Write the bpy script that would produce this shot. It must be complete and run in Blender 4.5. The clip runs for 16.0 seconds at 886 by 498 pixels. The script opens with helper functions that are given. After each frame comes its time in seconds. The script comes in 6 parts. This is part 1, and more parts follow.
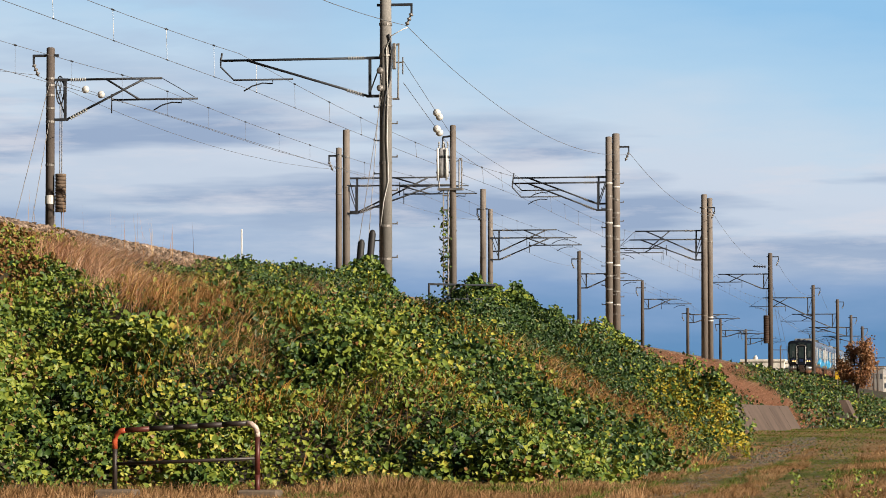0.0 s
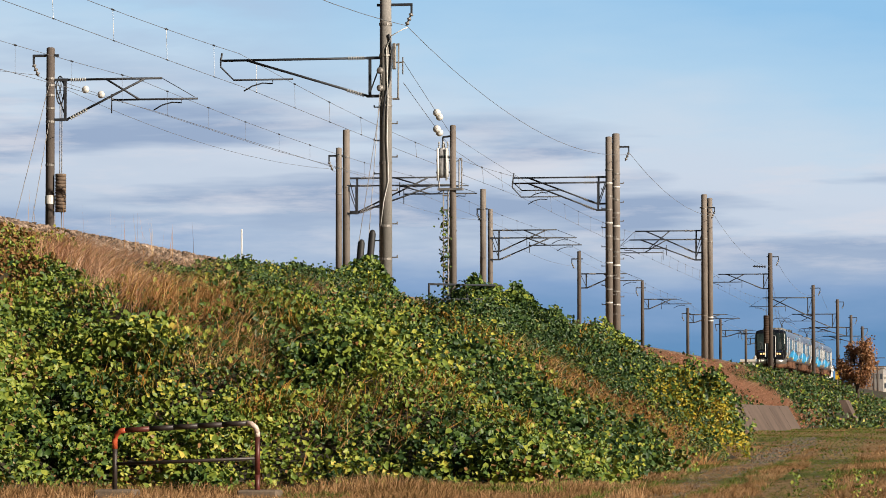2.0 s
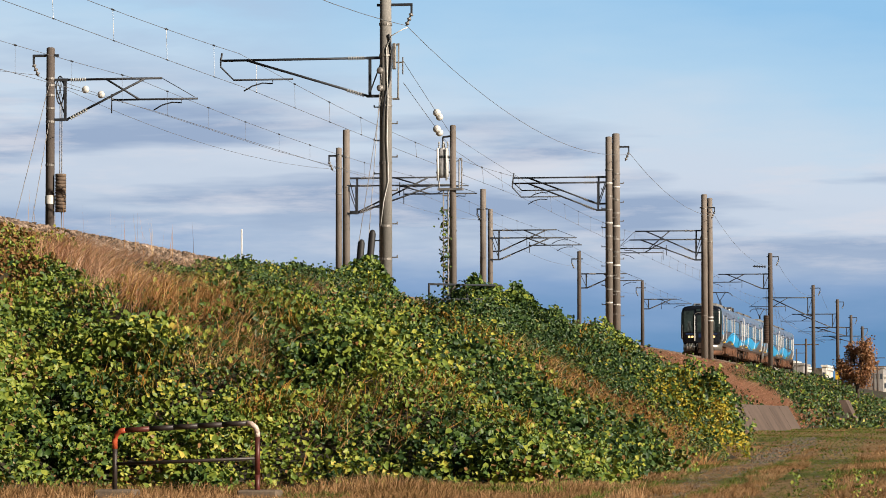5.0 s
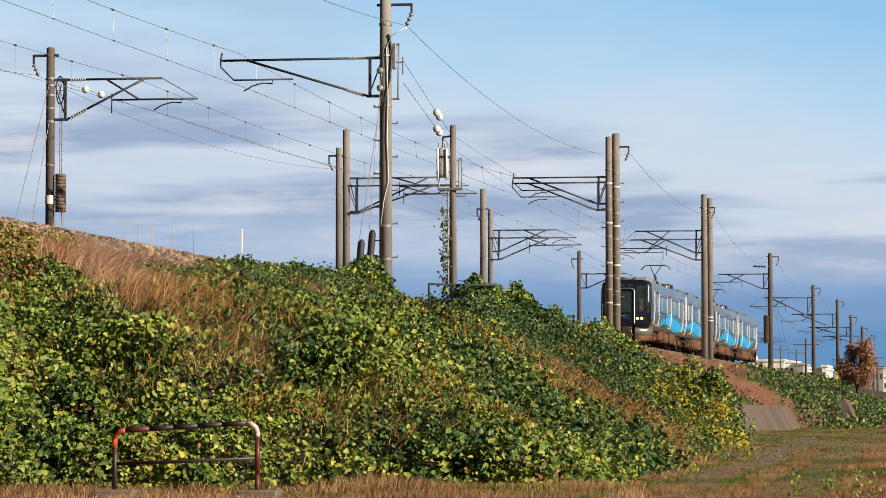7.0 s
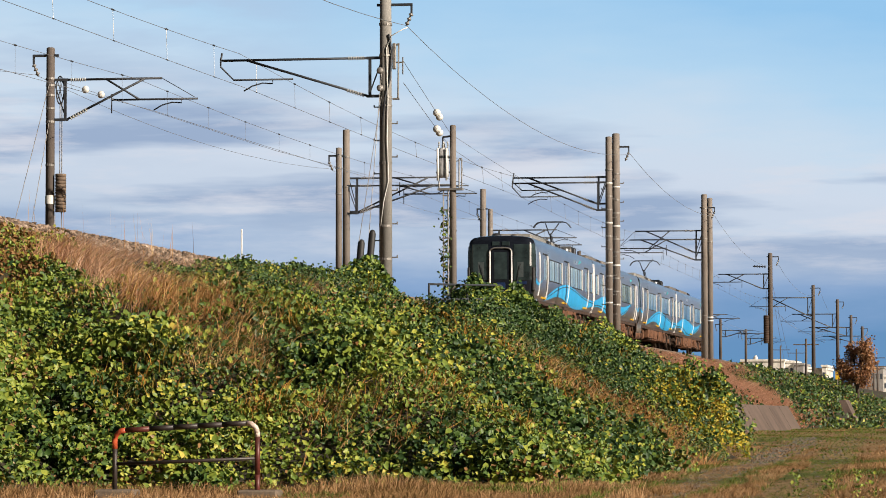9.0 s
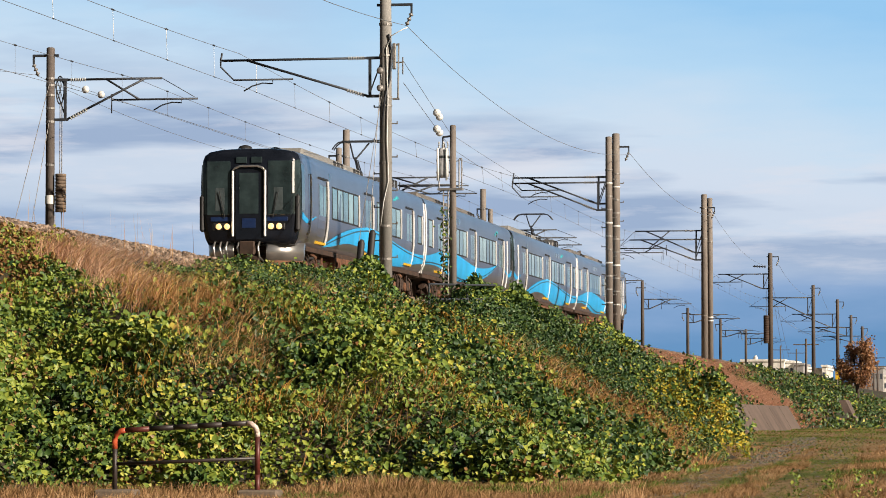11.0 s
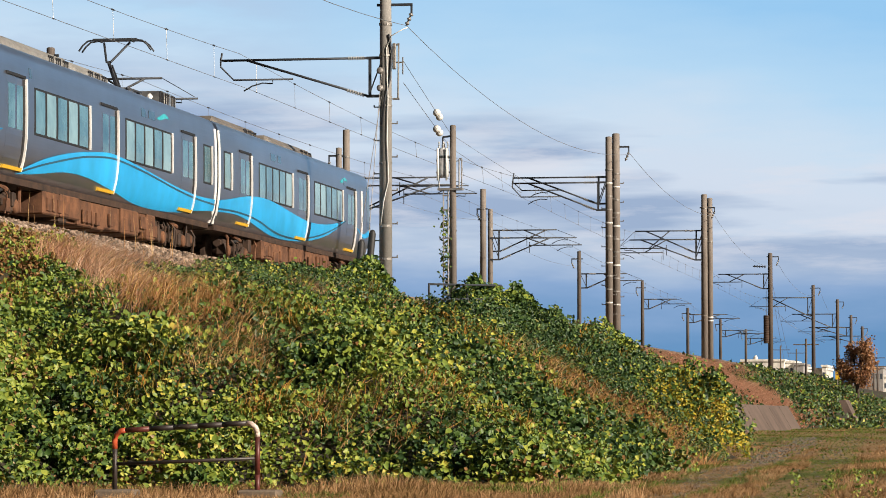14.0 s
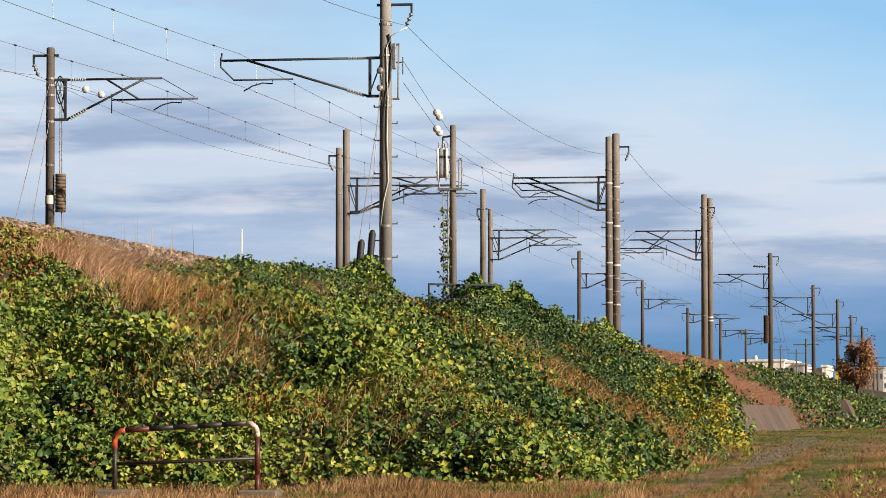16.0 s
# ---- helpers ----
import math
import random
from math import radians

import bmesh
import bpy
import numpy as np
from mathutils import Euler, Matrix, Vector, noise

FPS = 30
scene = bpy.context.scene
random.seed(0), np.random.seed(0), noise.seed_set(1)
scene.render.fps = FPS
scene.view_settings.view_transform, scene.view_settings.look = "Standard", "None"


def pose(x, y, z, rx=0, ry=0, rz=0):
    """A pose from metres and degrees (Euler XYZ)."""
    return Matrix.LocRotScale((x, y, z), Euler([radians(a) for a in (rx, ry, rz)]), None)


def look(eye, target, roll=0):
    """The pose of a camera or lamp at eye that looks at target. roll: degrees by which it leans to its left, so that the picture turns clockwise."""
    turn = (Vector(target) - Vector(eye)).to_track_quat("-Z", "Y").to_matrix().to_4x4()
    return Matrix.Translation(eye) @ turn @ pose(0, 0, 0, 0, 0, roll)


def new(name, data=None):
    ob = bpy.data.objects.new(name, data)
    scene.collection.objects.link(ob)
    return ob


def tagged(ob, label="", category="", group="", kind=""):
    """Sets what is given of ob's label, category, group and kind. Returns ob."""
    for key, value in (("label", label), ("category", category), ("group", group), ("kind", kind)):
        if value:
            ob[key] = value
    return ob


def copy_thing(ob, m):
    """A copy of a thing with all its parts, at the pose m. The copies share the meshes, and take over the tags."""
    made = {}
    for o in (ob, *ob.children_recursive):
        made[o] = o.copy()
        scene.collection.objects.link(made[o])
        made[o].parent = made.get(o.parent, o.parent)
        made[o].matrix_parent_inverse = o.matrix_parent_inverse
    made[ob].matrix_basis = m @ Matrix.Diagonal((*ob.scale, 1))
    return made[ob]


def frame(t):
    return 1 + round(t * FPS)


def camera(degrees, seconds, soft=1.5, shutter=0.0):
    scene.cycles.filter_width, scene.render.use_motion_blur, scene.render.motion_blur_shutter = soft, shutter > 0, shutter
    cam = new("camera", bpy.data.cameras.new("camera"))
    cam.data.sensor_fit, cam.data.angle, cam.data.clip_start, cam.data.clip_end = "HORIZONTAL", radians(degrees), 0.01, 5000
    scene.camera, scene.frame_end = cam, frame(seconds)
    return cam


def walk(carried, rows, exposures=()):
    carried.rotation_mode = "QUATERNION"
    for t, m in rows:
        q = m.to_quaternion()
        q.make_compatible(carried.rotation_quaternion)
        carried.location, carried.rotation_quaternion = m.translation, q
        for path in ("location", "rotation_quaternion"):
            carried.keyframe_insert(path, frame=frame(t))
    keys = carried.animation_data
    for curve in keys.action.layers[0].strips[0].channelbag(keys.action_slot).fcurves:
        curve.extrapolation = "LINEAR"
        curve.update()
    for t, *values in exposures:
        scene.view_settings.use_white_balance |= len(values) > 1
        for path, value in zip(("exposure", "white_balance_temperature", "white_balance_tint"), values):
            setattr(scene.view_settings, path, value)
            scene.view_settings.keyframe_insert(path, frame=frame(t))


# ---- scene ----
# ---- camera ----
EYE = 0.95
cam = camera(14.536, 16.0, soft=0.8, shutter=0.0)
YAW, PITCH = 0.16964, 0.04842
SIGHT = (-math.sin(YAW) * math.cos(PITCH), math.cos(YAW) * math.cos(PITCH), EYE + math.sin(PITCH))
VIEW = look((0, 0, EYE), SIGHT, -0.055)
walk(cam, [(0, VIEW), (16, VIEW)], exposures=[(0, 0.45), (4, 0.45), (7, 0.5), (9, 0.5), (11.3, 0.55), (16, 0.55)])

# ---- light ----
SUN_AZ, SUN_EL = 115.0, 25.0  # degrees clockwise from +y, degrees up
world = bpy.data.worlds.new("sky")
scene.world = world
world.use_nodes = True
wn = world.node_tree
sky = wn.nodes.new("ShaderNodeTexSky")
sky.sky_type, sky.sun_disc = "NISHITA", False
sky.sun_elevation, sky.sun_rotation = radians(SUN_EL), radians(SUN_AZ)
wn.links.new(sky.outputs[0], wn.nodes["Background"].inputs[0])
wn.nodes["Background"].inputs[1].default_value = 0.013
sun_data = bpy.data.lights.new("sun", "SUN")
sun_data.energy, sun_data.angle, sun_data.color = 5.4, radians(0.5), (1.0, 0.87, 0.72)
sun = new("sun", sun_data)
away = Vector((math.sin(radians(SUN_AZ)) * math.cos(radians(SUN_EL)), math.cos(radians(SUN_AZ)) * math.cos(radians(SUN_EL)), math.sin(radians(SUN_EL))))
sun.matrix_world = look(away * 60, (0, 0, 0))

# ---- plan ----
DIST = 22.3          # near track's centre line lies at x = -DIST, along y
RZ = 4.93            # top of rail
NEAR_POLE, FAR_POLE = -DIST + 3.9, -DIST - 6.9
FAR_TRACK = -DIST - 3.8
# the railway's turn and climb, fitted to the camera's view
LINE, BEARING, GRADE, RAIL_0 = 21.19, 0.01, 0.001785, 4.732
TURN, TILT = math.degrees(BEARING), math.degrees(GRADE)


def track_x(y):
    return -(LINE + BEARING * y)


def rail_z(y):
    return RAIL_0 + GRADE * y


def on_sight_ray(x, y, z):
    """A place beside the line, slid along its camera ray from the straight plan, and its scale."""
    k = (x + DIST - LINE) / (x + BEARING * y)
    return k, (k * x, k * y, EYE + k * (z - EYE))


# ---- small tools ----
def smooth(a, b, v):
    k = np.clip((v - a) / (b - a), 0, 1)
    return k * k * (3 - 2 * k)


def part(name, bm, material, parent=None, label="", shade=False, at=None):
    me = bpy.data.meshes.new(name)
    bm.to_mesh(me)
    bm.free()
    for m in material if isinstance(material, (list, tuple)) else [material]:
        me.materials.append(m)
    if shade:
        me.shade_smooth()
    ob = new(name, me)
    if parent:
        ob.parent = parent
    if at is not None:
        ob.matrix_basis = at
    if label:
        ob["label"] = label
    return ob


def again(ob, parent, at):
    """A repeat of a part on the same mesh."""
    o = new(ob.name.split(".")[0], ob.data)
    o.parent, o.matrix_basis = parent, at
    if "label" in ob:
        o["label"] = ob["label"]
    return o


def empty(name, m, label, category, group="", kind=""):
    ob = new(name)
    ob.matrix_basis = m
    ob.empty_display_size = 0.2
    return tagged(ob, label, category, group, kind)


def box(bm, x0, x1, y0, y1, z0, z1, bevel=0.0):
    m = Matrix.LocRotScale(((x0 + x1) / 2, (y0 + y1) / 2, (z0 + z1) / 2), None, (abs(x1 - x0), abs(y1 - y0), abs(z1 - z0)))
    vs = bmesh.ops.create_cube(bm, size=1, matrix=m)["verts"]
    if bevel:
        es = list({e for v in vs for e in v.link_edges})
        bmesh.ops.bevel(bm, geom=es, offset=bevel, segments=1, affect="EDGES", profile=0.5)
    return bm


def tube(bm, a, b, r, r2=None, n=8):
    a, b = Vector(a), Vector(b)
    d = b - a
    if d.length < 1e-6:
        return bm
    m = Matrix.Translation((a + b) / 2) @ d.to_track_quat("Z", "Y").to_matrix().to_4x4()
    bmesh.ops.create_cone(bm, cap_ends=True, segments=n, radius1=r, radius2=r if r2 is None else r2, depth=d.length, matrix=m)
    return bm


def pipe(bm, pts, r, n=6):
    """A bent tube through the points."""
    pts = [Vector(p) for p in pts]
    rings = []
    for i, p in enumerate(pts):
        d = (pts[min(i + 1, len(pts) - 1)] - pts[max(i - 1, 0)]).normalized()
        u = d.cross(Vector((0.31, 0.17, 0.93)))
        if u.length < 0.1:
            u = d.cross(Vector((1, 0, 0)))
        u.normalize()
        v = d.cross(u)
        rings.append([bm.verts.new(p + r * (math.cos(k * math.tau / n) * u + math.sin(k * math.tau / n) * v)) for k in range(n)])
    for a, b in zip(rings, rings[1:]):
        for k in range(n):
            bm.faces.new((a[k], a[(k + 1) % n], b[(k + 1) % n], b[k]))
    bm.faces.new(rings[0][::-1])
    bm.faces.new(rings[-1])
    return bm


def lathe(bm, profile, n=14, m=Matrix()):
    """Turns (radius, height) points round z."""
    rings = [[bm.verts.new(m @ Vector((r * math.cos(k * math.tau / n), r * math.sin(k * math.tau / n), z))) for k in range(n)] for r, z in profile]
    for a, b in zip(rings, rings[1:]):
        for k in range(n):
            bm.faces.new((a[k], a[(k + 1) % n], b[(k + 1) % n], b[k]))
    bm.faces.new(rings[0][::-1])
    bm.faces.new(rings[-1])
    return bm


def grid_mesh(name, X, Y, Z, mats, smoothed=True):
    """A sheet from arrays of places."""
    r, c = X.shape
    me = bpy.data.meshes.new(name)
    i = np.arange(r * c).reshape(r, c)
    q = np.stack([i[:-1, :-1], i[:-1, 1:], i[1:, 1:], i[1:, :-1]], -1).reshape(-1, 4)
    me.from_pydata(np.stack([X, Y, Z], -1).reshape(-1, 3).tolist(), [], q.tolist())
    for m in mats:
        me.materials.append(m)
    if smoothed:
        me.shade_smooth()
    return me


def soup(name, verts, faces, mats, uv=None, mat_index=None):
    """One mesh from arrays: verts n x 3, faces m x k."""
    me = bpy.data.meshes.new(name)
    m, k = faces.shape
    me.vertices.add(len(verts))
    me.vertices.foreach_set("co", np.asarray(verts, np.float32).ravel())
    me.loops.add(m * k)
    me.loops.foreach_set("vertex_index", faces.astype(np.int32).ravel())
    me.polygons.add(m)
    me.polygons.foreach_set("loop_start", np.arange(0, m * k, k, dtype=np.int32))
    for mt in mats:
        me.materials.append(mt)
    if mat_index is not None:
        me.polygons.foreach_set("material_index", mat_index.astype(np.int32))
    me.update(calc_edges=True)
    me.validate()
    return me


# ---- materials ----
def nodes_of(name):
    mat = bpy.data.materials.new(name)
    mat.use_nodes = True
    nt = mat.node_tree
    return mat, nt, nt.nodes["Principled BSDF"]


def ramp(nt, fac, stops):
    r = nt.nodes.new("ShaderNodeValToRGB")
    els = r.color_ramp.elements
    while len(els) < len(stops):
        els.new(0.5)
    for e, (p, c) in zip(els, stops):
        e.position, e.color = p, (*c, 1)
    nt.links.new(fac, r.inputs[0])
    return r.outputs[0]


def noise_of(nt, scale, detail=4, rough=0.55, vec=None, stretch=None):
    n = nt.nodes.new("ShaderNodeTexNoise")
    n.inputs["Scale"].default_value, n.inputs["Detail"].default_value, n.inputs["Roughness"].default_value = scale, detail, rough
    if vec is None:
        vec = nt.nodes.new("ShaderNodeTexCoord").outputs["Object"]
    if stretch:
        mp = nt.nodes.new("ShaderNodeMapping")
        mp.inputs["Scale"].default_value = stretch
        nt.links.new(vec, mp.inputs[0])
        vec = mp.outputs[0]
    nt.links.new(vec, n.inputs["Vector"])
    return n.outputs["Fac"]


def mix(nt, fac, a, b, mode="MIX"):
    m = nt.nodes.new("ShaderNodeMix")
    m.data_type, m.blend_type = "RGBA", mode
    for sock, v in ((m.inputs[0], fac), (m.inputs[6], a), (m.inputs[7], b)):
        if isinstance(v, (int, float)):
            sock.default_value = v
        elif isinstance(v, tuple):
            sock.default_value = (*v, 1)
        else:
            nt.links.new(v, sock)
    return m.outputs[2]


def bump(nt, bsdf, h, strength, dist):
    b = nt.nodes.new("ShaderNodeBump")
    b.inputs["Strength"].default_value, b.inputs["Distance"].default_value = strength, dist
    nt.links.new(h, b.inputs["Height"])
    nt.links.new(b.outputs[0], bsdf.inputs["Normal"])


def surface(name, dark, light, rough=0.6, metal=0.0, scale=3.0, fine=40.0, relief=0.3, dist=0.01, stretch=None, spec=0.5):
    """Two scales of colour variation between a dark and a light tone, with fine relief."""
    mat, nt, b = nodes_of(name)
    big, small = noise_of(nt, scale, 5, 0.6, stretch=stretch), noise_of(nt, fine, 3, 0.6)
    base = ramp(nt, big, [(0.3, dark), (0.72, light)])
    grain = ramp(nt, small, [(0.25, (0.72, 0.72, 0.72)), (0.75, (1.15, 1.15, 1.15))])
    nt.links.new(mix(nt, 1.0, base, grain, "MULTIPLY"), b.inputs["Base Color"])
    b.inputs["Roughness"].default_value, b.inputs["Metallic"].default_value = rough, metal
    b.inputs["Specular IOR Level"].default_value = spec
    if relief:
        bump(nt, b, small, relief, dist)
    return mat


def leafy(name, stops, patch_scale, rough=0.5, through_light=0.25, patch=None, spec=0.3):
    """Leaves: tone by the single leaf and by slow patches."""
    mat, nt, b = nodes_of(name)
    geo = nt.nodes.new("ShaderNodeNewGeometry")
    pos = noise_of(nt, patch_scale, 4, 0.6, vec=geo.outputs["Position"])
    m = nt.nodes.new("ShaderNodeMath")
    m.operation = "MULTIPLY_ADD"
    nt.links.new(geo.outputs["Random Per Island"], m.inputs[0])
    m.inputs[1].default_value = 0.55
    s = nt.nodes.new("ShaderNodeMath")
    s.operation = "MULTIPLY_ADD"
    nt.links.new(pos, s.inputs[0])
    s.inputs[1].default_value, s.inputs[2].default_value = 1.5, -0.52
    nt.links.new(s.outputs[0], m.inputs[2])
    col = ramp(nt, m.outputs[0], stops)
    nt.links.new(col, b.inputs["Base Color"])
    b.inputs["Roughness"].default_value = rough
    b.inputs["Specular IOR Level"].default_value = spec
    if through_light:
        tr = nt.nodes.new("ShaderNodeBsdfTranslucent")
        nt.links.new(col, tr.inputs["Color"])
        ms = nt.nodes.new("ShaderNodeMixShader")
        ms.inputs[0].default_value = through_light
        nt.links.new(b.outputs[0], ms.inputs[1])
        nt.links.new(tr.outputs[0], ms.inputs[2])
        nt.links.new(ms.outputs[0], nt.nodes["Material Output"].inputs[0])
    return mat


def glow(name, colour, strength):
    mat, nt, b = nodes_of(name)
    b.inputs["Emission Color"].default_value = (*colour, 1)
    b.inputs["Emission Strength"].default_value = strength
    b.inputs["Base Color"].default_value = (*colour, 1)
    return mat


CONCRETE = surface("pole_concrete", (0.12, 0.10, 0.088), (0.28, 0.245, 0.215), 0.85, scale=1.2, fine=30, stretch=(1, 1, 0.25))
DARK_POLE = surface("dark_pole", (0.06, 0.048, 0.042), (0.14, 0.115, 0.1), 0.85, scale=1.2, fine=30, stretch=(1, 1, 0.25))
STEEL = surface("galvanised_steel", (0.2, 0.19, 0.18), (0.36, 0.34, 0.32), 0.55, 0.5, scale=4, fine=40)
BRACKET = surface("bracket_steel", (0.03, 0.035, 0.045), (0.07, 0.075, 0.085), 0.6, 0.3, scale=4, fine=40, relief=0)
WHITE = surface("white_porcelain", (0.68, 0.68, 0.66), (0.82, 0.82, 0.8), 0.3, scale=6, fine=30, relief=0)
PALE_CONCRETE = surface("pale_concrete", (0.14, 0.135, 0.125), (0.34, 0.325, 0.305), 0.85, scale=1.2, fine=30, stretch=(1, 1, 0.25))
PORCELAIN = surface("grey_porcelain", (0.36, 0.36, 0.35), (0.62, 0.62, 0.6), 0.35, scale=6, fine=30, relief=0)
WEIGHT = surface("weight_iron", (0.1, 0.07, 0.05), (0.24, 0.175, 0.125), 0.8, scale=3, fine=30)
WIRE = surface("wire_copper", (0.2, 0.2, 0.21), (0.32, 0.32, 0.33), 0.5, 0.5, scale=2, fine=20, relief=0)
RUST = surface("rusty_equipment", (0.045, 0.018, 0.009), (0.215, 0.095, 0.045), 0.85, scale=2.2, fine=22, relief=0.4)
RUST_DARK = surface("dark_bogie", (0.018, 0.011, 0.008), (0.075, 0.04, 0.024), 0.8, scale=3, fine=25, relief=0.4)
ROOF_GEAR = surface("roof_gear", (0.09, 0.08, 0.07), (0.19, 0.17, 0.15), 0.6, scale=2, fine=18, relief=0.1)
SOIL = surface("slope_soil", (0.016, 0.014, 0.007), (0.042, 0.034, 0.016), 0.95, scale=0.8, fine=14, relief=0.6, dist=0.04)
RUBBER = surface("black_rubber", (0.01, 0.01, 0.011), (0.025, 0.025, 0.027), 0.6, scale=4, fine=20, relief=0)


# ---- ground and embankment ----
def ground_z(x, y):
    """The field: level by the barrier, rising gently along the line."""
    z = 0.35 * smooth(55, 125, y)
    z = z + 0.05 * np.sin(x * 0.7 + 0.3 * y) * smooth(30, 60, y) * (1 - smooth(300, 600, y))
    z = z + 0.16 * np.exp(-((x + 2.4) / 1.1) ** 2 - ((y - 53) / 7) ** 2)
    return z


def bank_z(x, y):
    """The embankment's surface under the plants."""
    u = x + DIST
    toe = 15.6 - 4.2 * np.clip((y - 76) / 38, 0, 1)
    crest, u0 = RZ - 0.75 - 0.3 * smooth(130, 170, y), 4.4
    k = np.clip((u - u0) / (toe - u0), 0, 1.3)
    side = crest * (1 - k) - 0.35 * np.sin(np.clip(k, 0, 1) * math.pi) * (1 - k)
    side = side + (0.8 + 0.3 * smooth(70, 80, y)) * np.exp(-((k - 0.65) / 0.26) ** 2) * (1 - smooth(84, 100, y))
    front = (y - 44.5) * 0.33 + 0.15 * np.sin(x * 0.9)
    narrow = crest * (1 - np.clip((u - u0) / 5.2, 0, 1.3))
    z = np.maximum(np.minimum(side, front), narrow)
    z = np.where(u < u0, crest, z)
    return np.where(z > ground_z(x, y) - 0.2, z, ground_z(x, y) - 0.2)


def field_material():
    mat, nt, b = nodes_of("dry_field")
    geo = nt.nodes.new("ShaderNodeNewGeometry").outputs["Position"]
    big, mid, fine = noise_of(nt, 0.13, 5, 0.6, geo), noise_of(nt, 0.9, 4, 0.65, geo), noise_of(nt, 9, 4, 0.7, geo)
    straw = ramp(nt, mid, [(0.3, (0.15, 0.098, 0.052)), (0.55, (0.27, 0.18, 0.095)), (0.75, (0.38, 0.27, 0.15))])
    green = ramp(nt, fine, [(0.3, (0.06, 0.08, 0.02)), (0.7, (0.14, 0.16, 0.045))])
    mask = ramp(nt, big, [(0.5, (0, 0, 0)), (0.62, (1, 1, 1))])
    grain = ramp(nt, fine, [(0.2, (0.65, 0.65, 0.65)), (0.8, (1.2, 1.2, 1.2))])
    nt.links.new(mix(nt, 1.0, mix(nt, mask, straw, green), grain, "MULTIPLY"), b.inputs["Base Color"])
    b.inputs["Roughness"].default_value = 0.95
    b.inputs["Specular IOR Level"].default_value = 0.1
    bump(nt, b, fine, 0.8, 0.08)
    return mat


FIELD = field_material()
# one sheet to the horizon, finer where the camera looks
gx = np.concatenate([np.linspace(-2500, -40, 14), np.linspace(-30, 20, 51), np.linspace(30, 2500, 14)])
gy = np.concatenate([np.linspace(-2500, 0, 8), np.linspace(10, 36, 10), np.linspace(37, 130, 94), np.linspace(135, 360, 46), np.linspace(400, 3500, 20)])
GX, GY = np.meshgrid(gx, gy)
ground = new("ground", grid_mesh("ground", GX, GY, ground_z(GX, GY), [FIELD]))
tagged(ground, "dry autumn field of straw and short green grass", "ground", kind="structure")

bx = np.concatenate([np.linspace(-DIST - 20, -DIST - 9, 6), np.linspace(-DIST - 8, -DIST + 4, 7), np.linspace(-DIST + 4.4, -4, 60)])
by = np.concatenate([np.linspace(-60, 30, 10), np.linspace(34, 130, 97), np.linspace(134, 520, 60)])
BX, BY = np.meshgrid(bx, by)
BZ = bank_z(BX, BY)
far_side = BX < -DIST - 8.5
BZ = np.where(far_side, RZ - 0.75 - (-DIST - 8.5 - BX) * 0.6, BZ)
bank = new("embankment", grid_mesh("embankment", BX, BY, np.maximum(BZ, -0.25), [SOIL]))
tagged(bank, "earth railway embankment overgrown with creepers and grass", "embankment", kind="structure")

# ballast bed: sloping shoulders, level top; far shoulder sunk to fit the camera's view
BALLAST = surface("ballast_stone", (0.05, 0.036, 0.027), (0.27, 0.195, 0.14), 0.9, scale=9, fine=28, relief=1.0, dist=0.05)
prof = [(5.0, -1.55), (2.6, -0.14), (1.9, -0.13), (1.4, -0.15), (-5.4, -0.15), (-5.9, -0.2), (-8.4, -1.55)]
yy = np.linspace(-60, 520, 240)
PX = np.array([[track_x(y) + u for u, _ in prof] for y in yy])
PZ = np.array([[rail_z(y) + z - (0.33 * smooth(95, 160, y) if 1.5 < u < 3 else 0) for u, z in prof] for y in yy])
PY = np.repeat(yy[:, None], len(prof), 1)
bed = new("ballast_bed", grid_mesh("ballast_bed", PX, PY, PZ, [BALLAST], False))
tagged(bed, "bed of grey-brown crushed stone ballast under the tracks", "ballast", kind="structure")

RAIL = surface("rail_steel", (0.12, 0.07, 0.045), (0.25, 0.16, 0.1), 0.5, 0.6, scale=2, fine=20, relief=0)
for track in (0, -3.8):
    for g in (-0.56, 0.56):
        bm = bmesh.new()
        box(bm, -0.035, 0.035, -60, 520, -0.05, 0)
        box(bm, -0.01, 0.01, -60, 520, -0.13, -0.05)
        box(bm, -0.065, 0.065, -60, 520, -0.15, -0.13)
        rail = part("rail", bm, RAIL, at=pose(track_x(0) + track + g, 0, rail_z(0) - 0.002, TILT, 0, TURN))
        tagged(rail, "rust-brown steel running rail on the ballast", "rail", "rails", "structure")

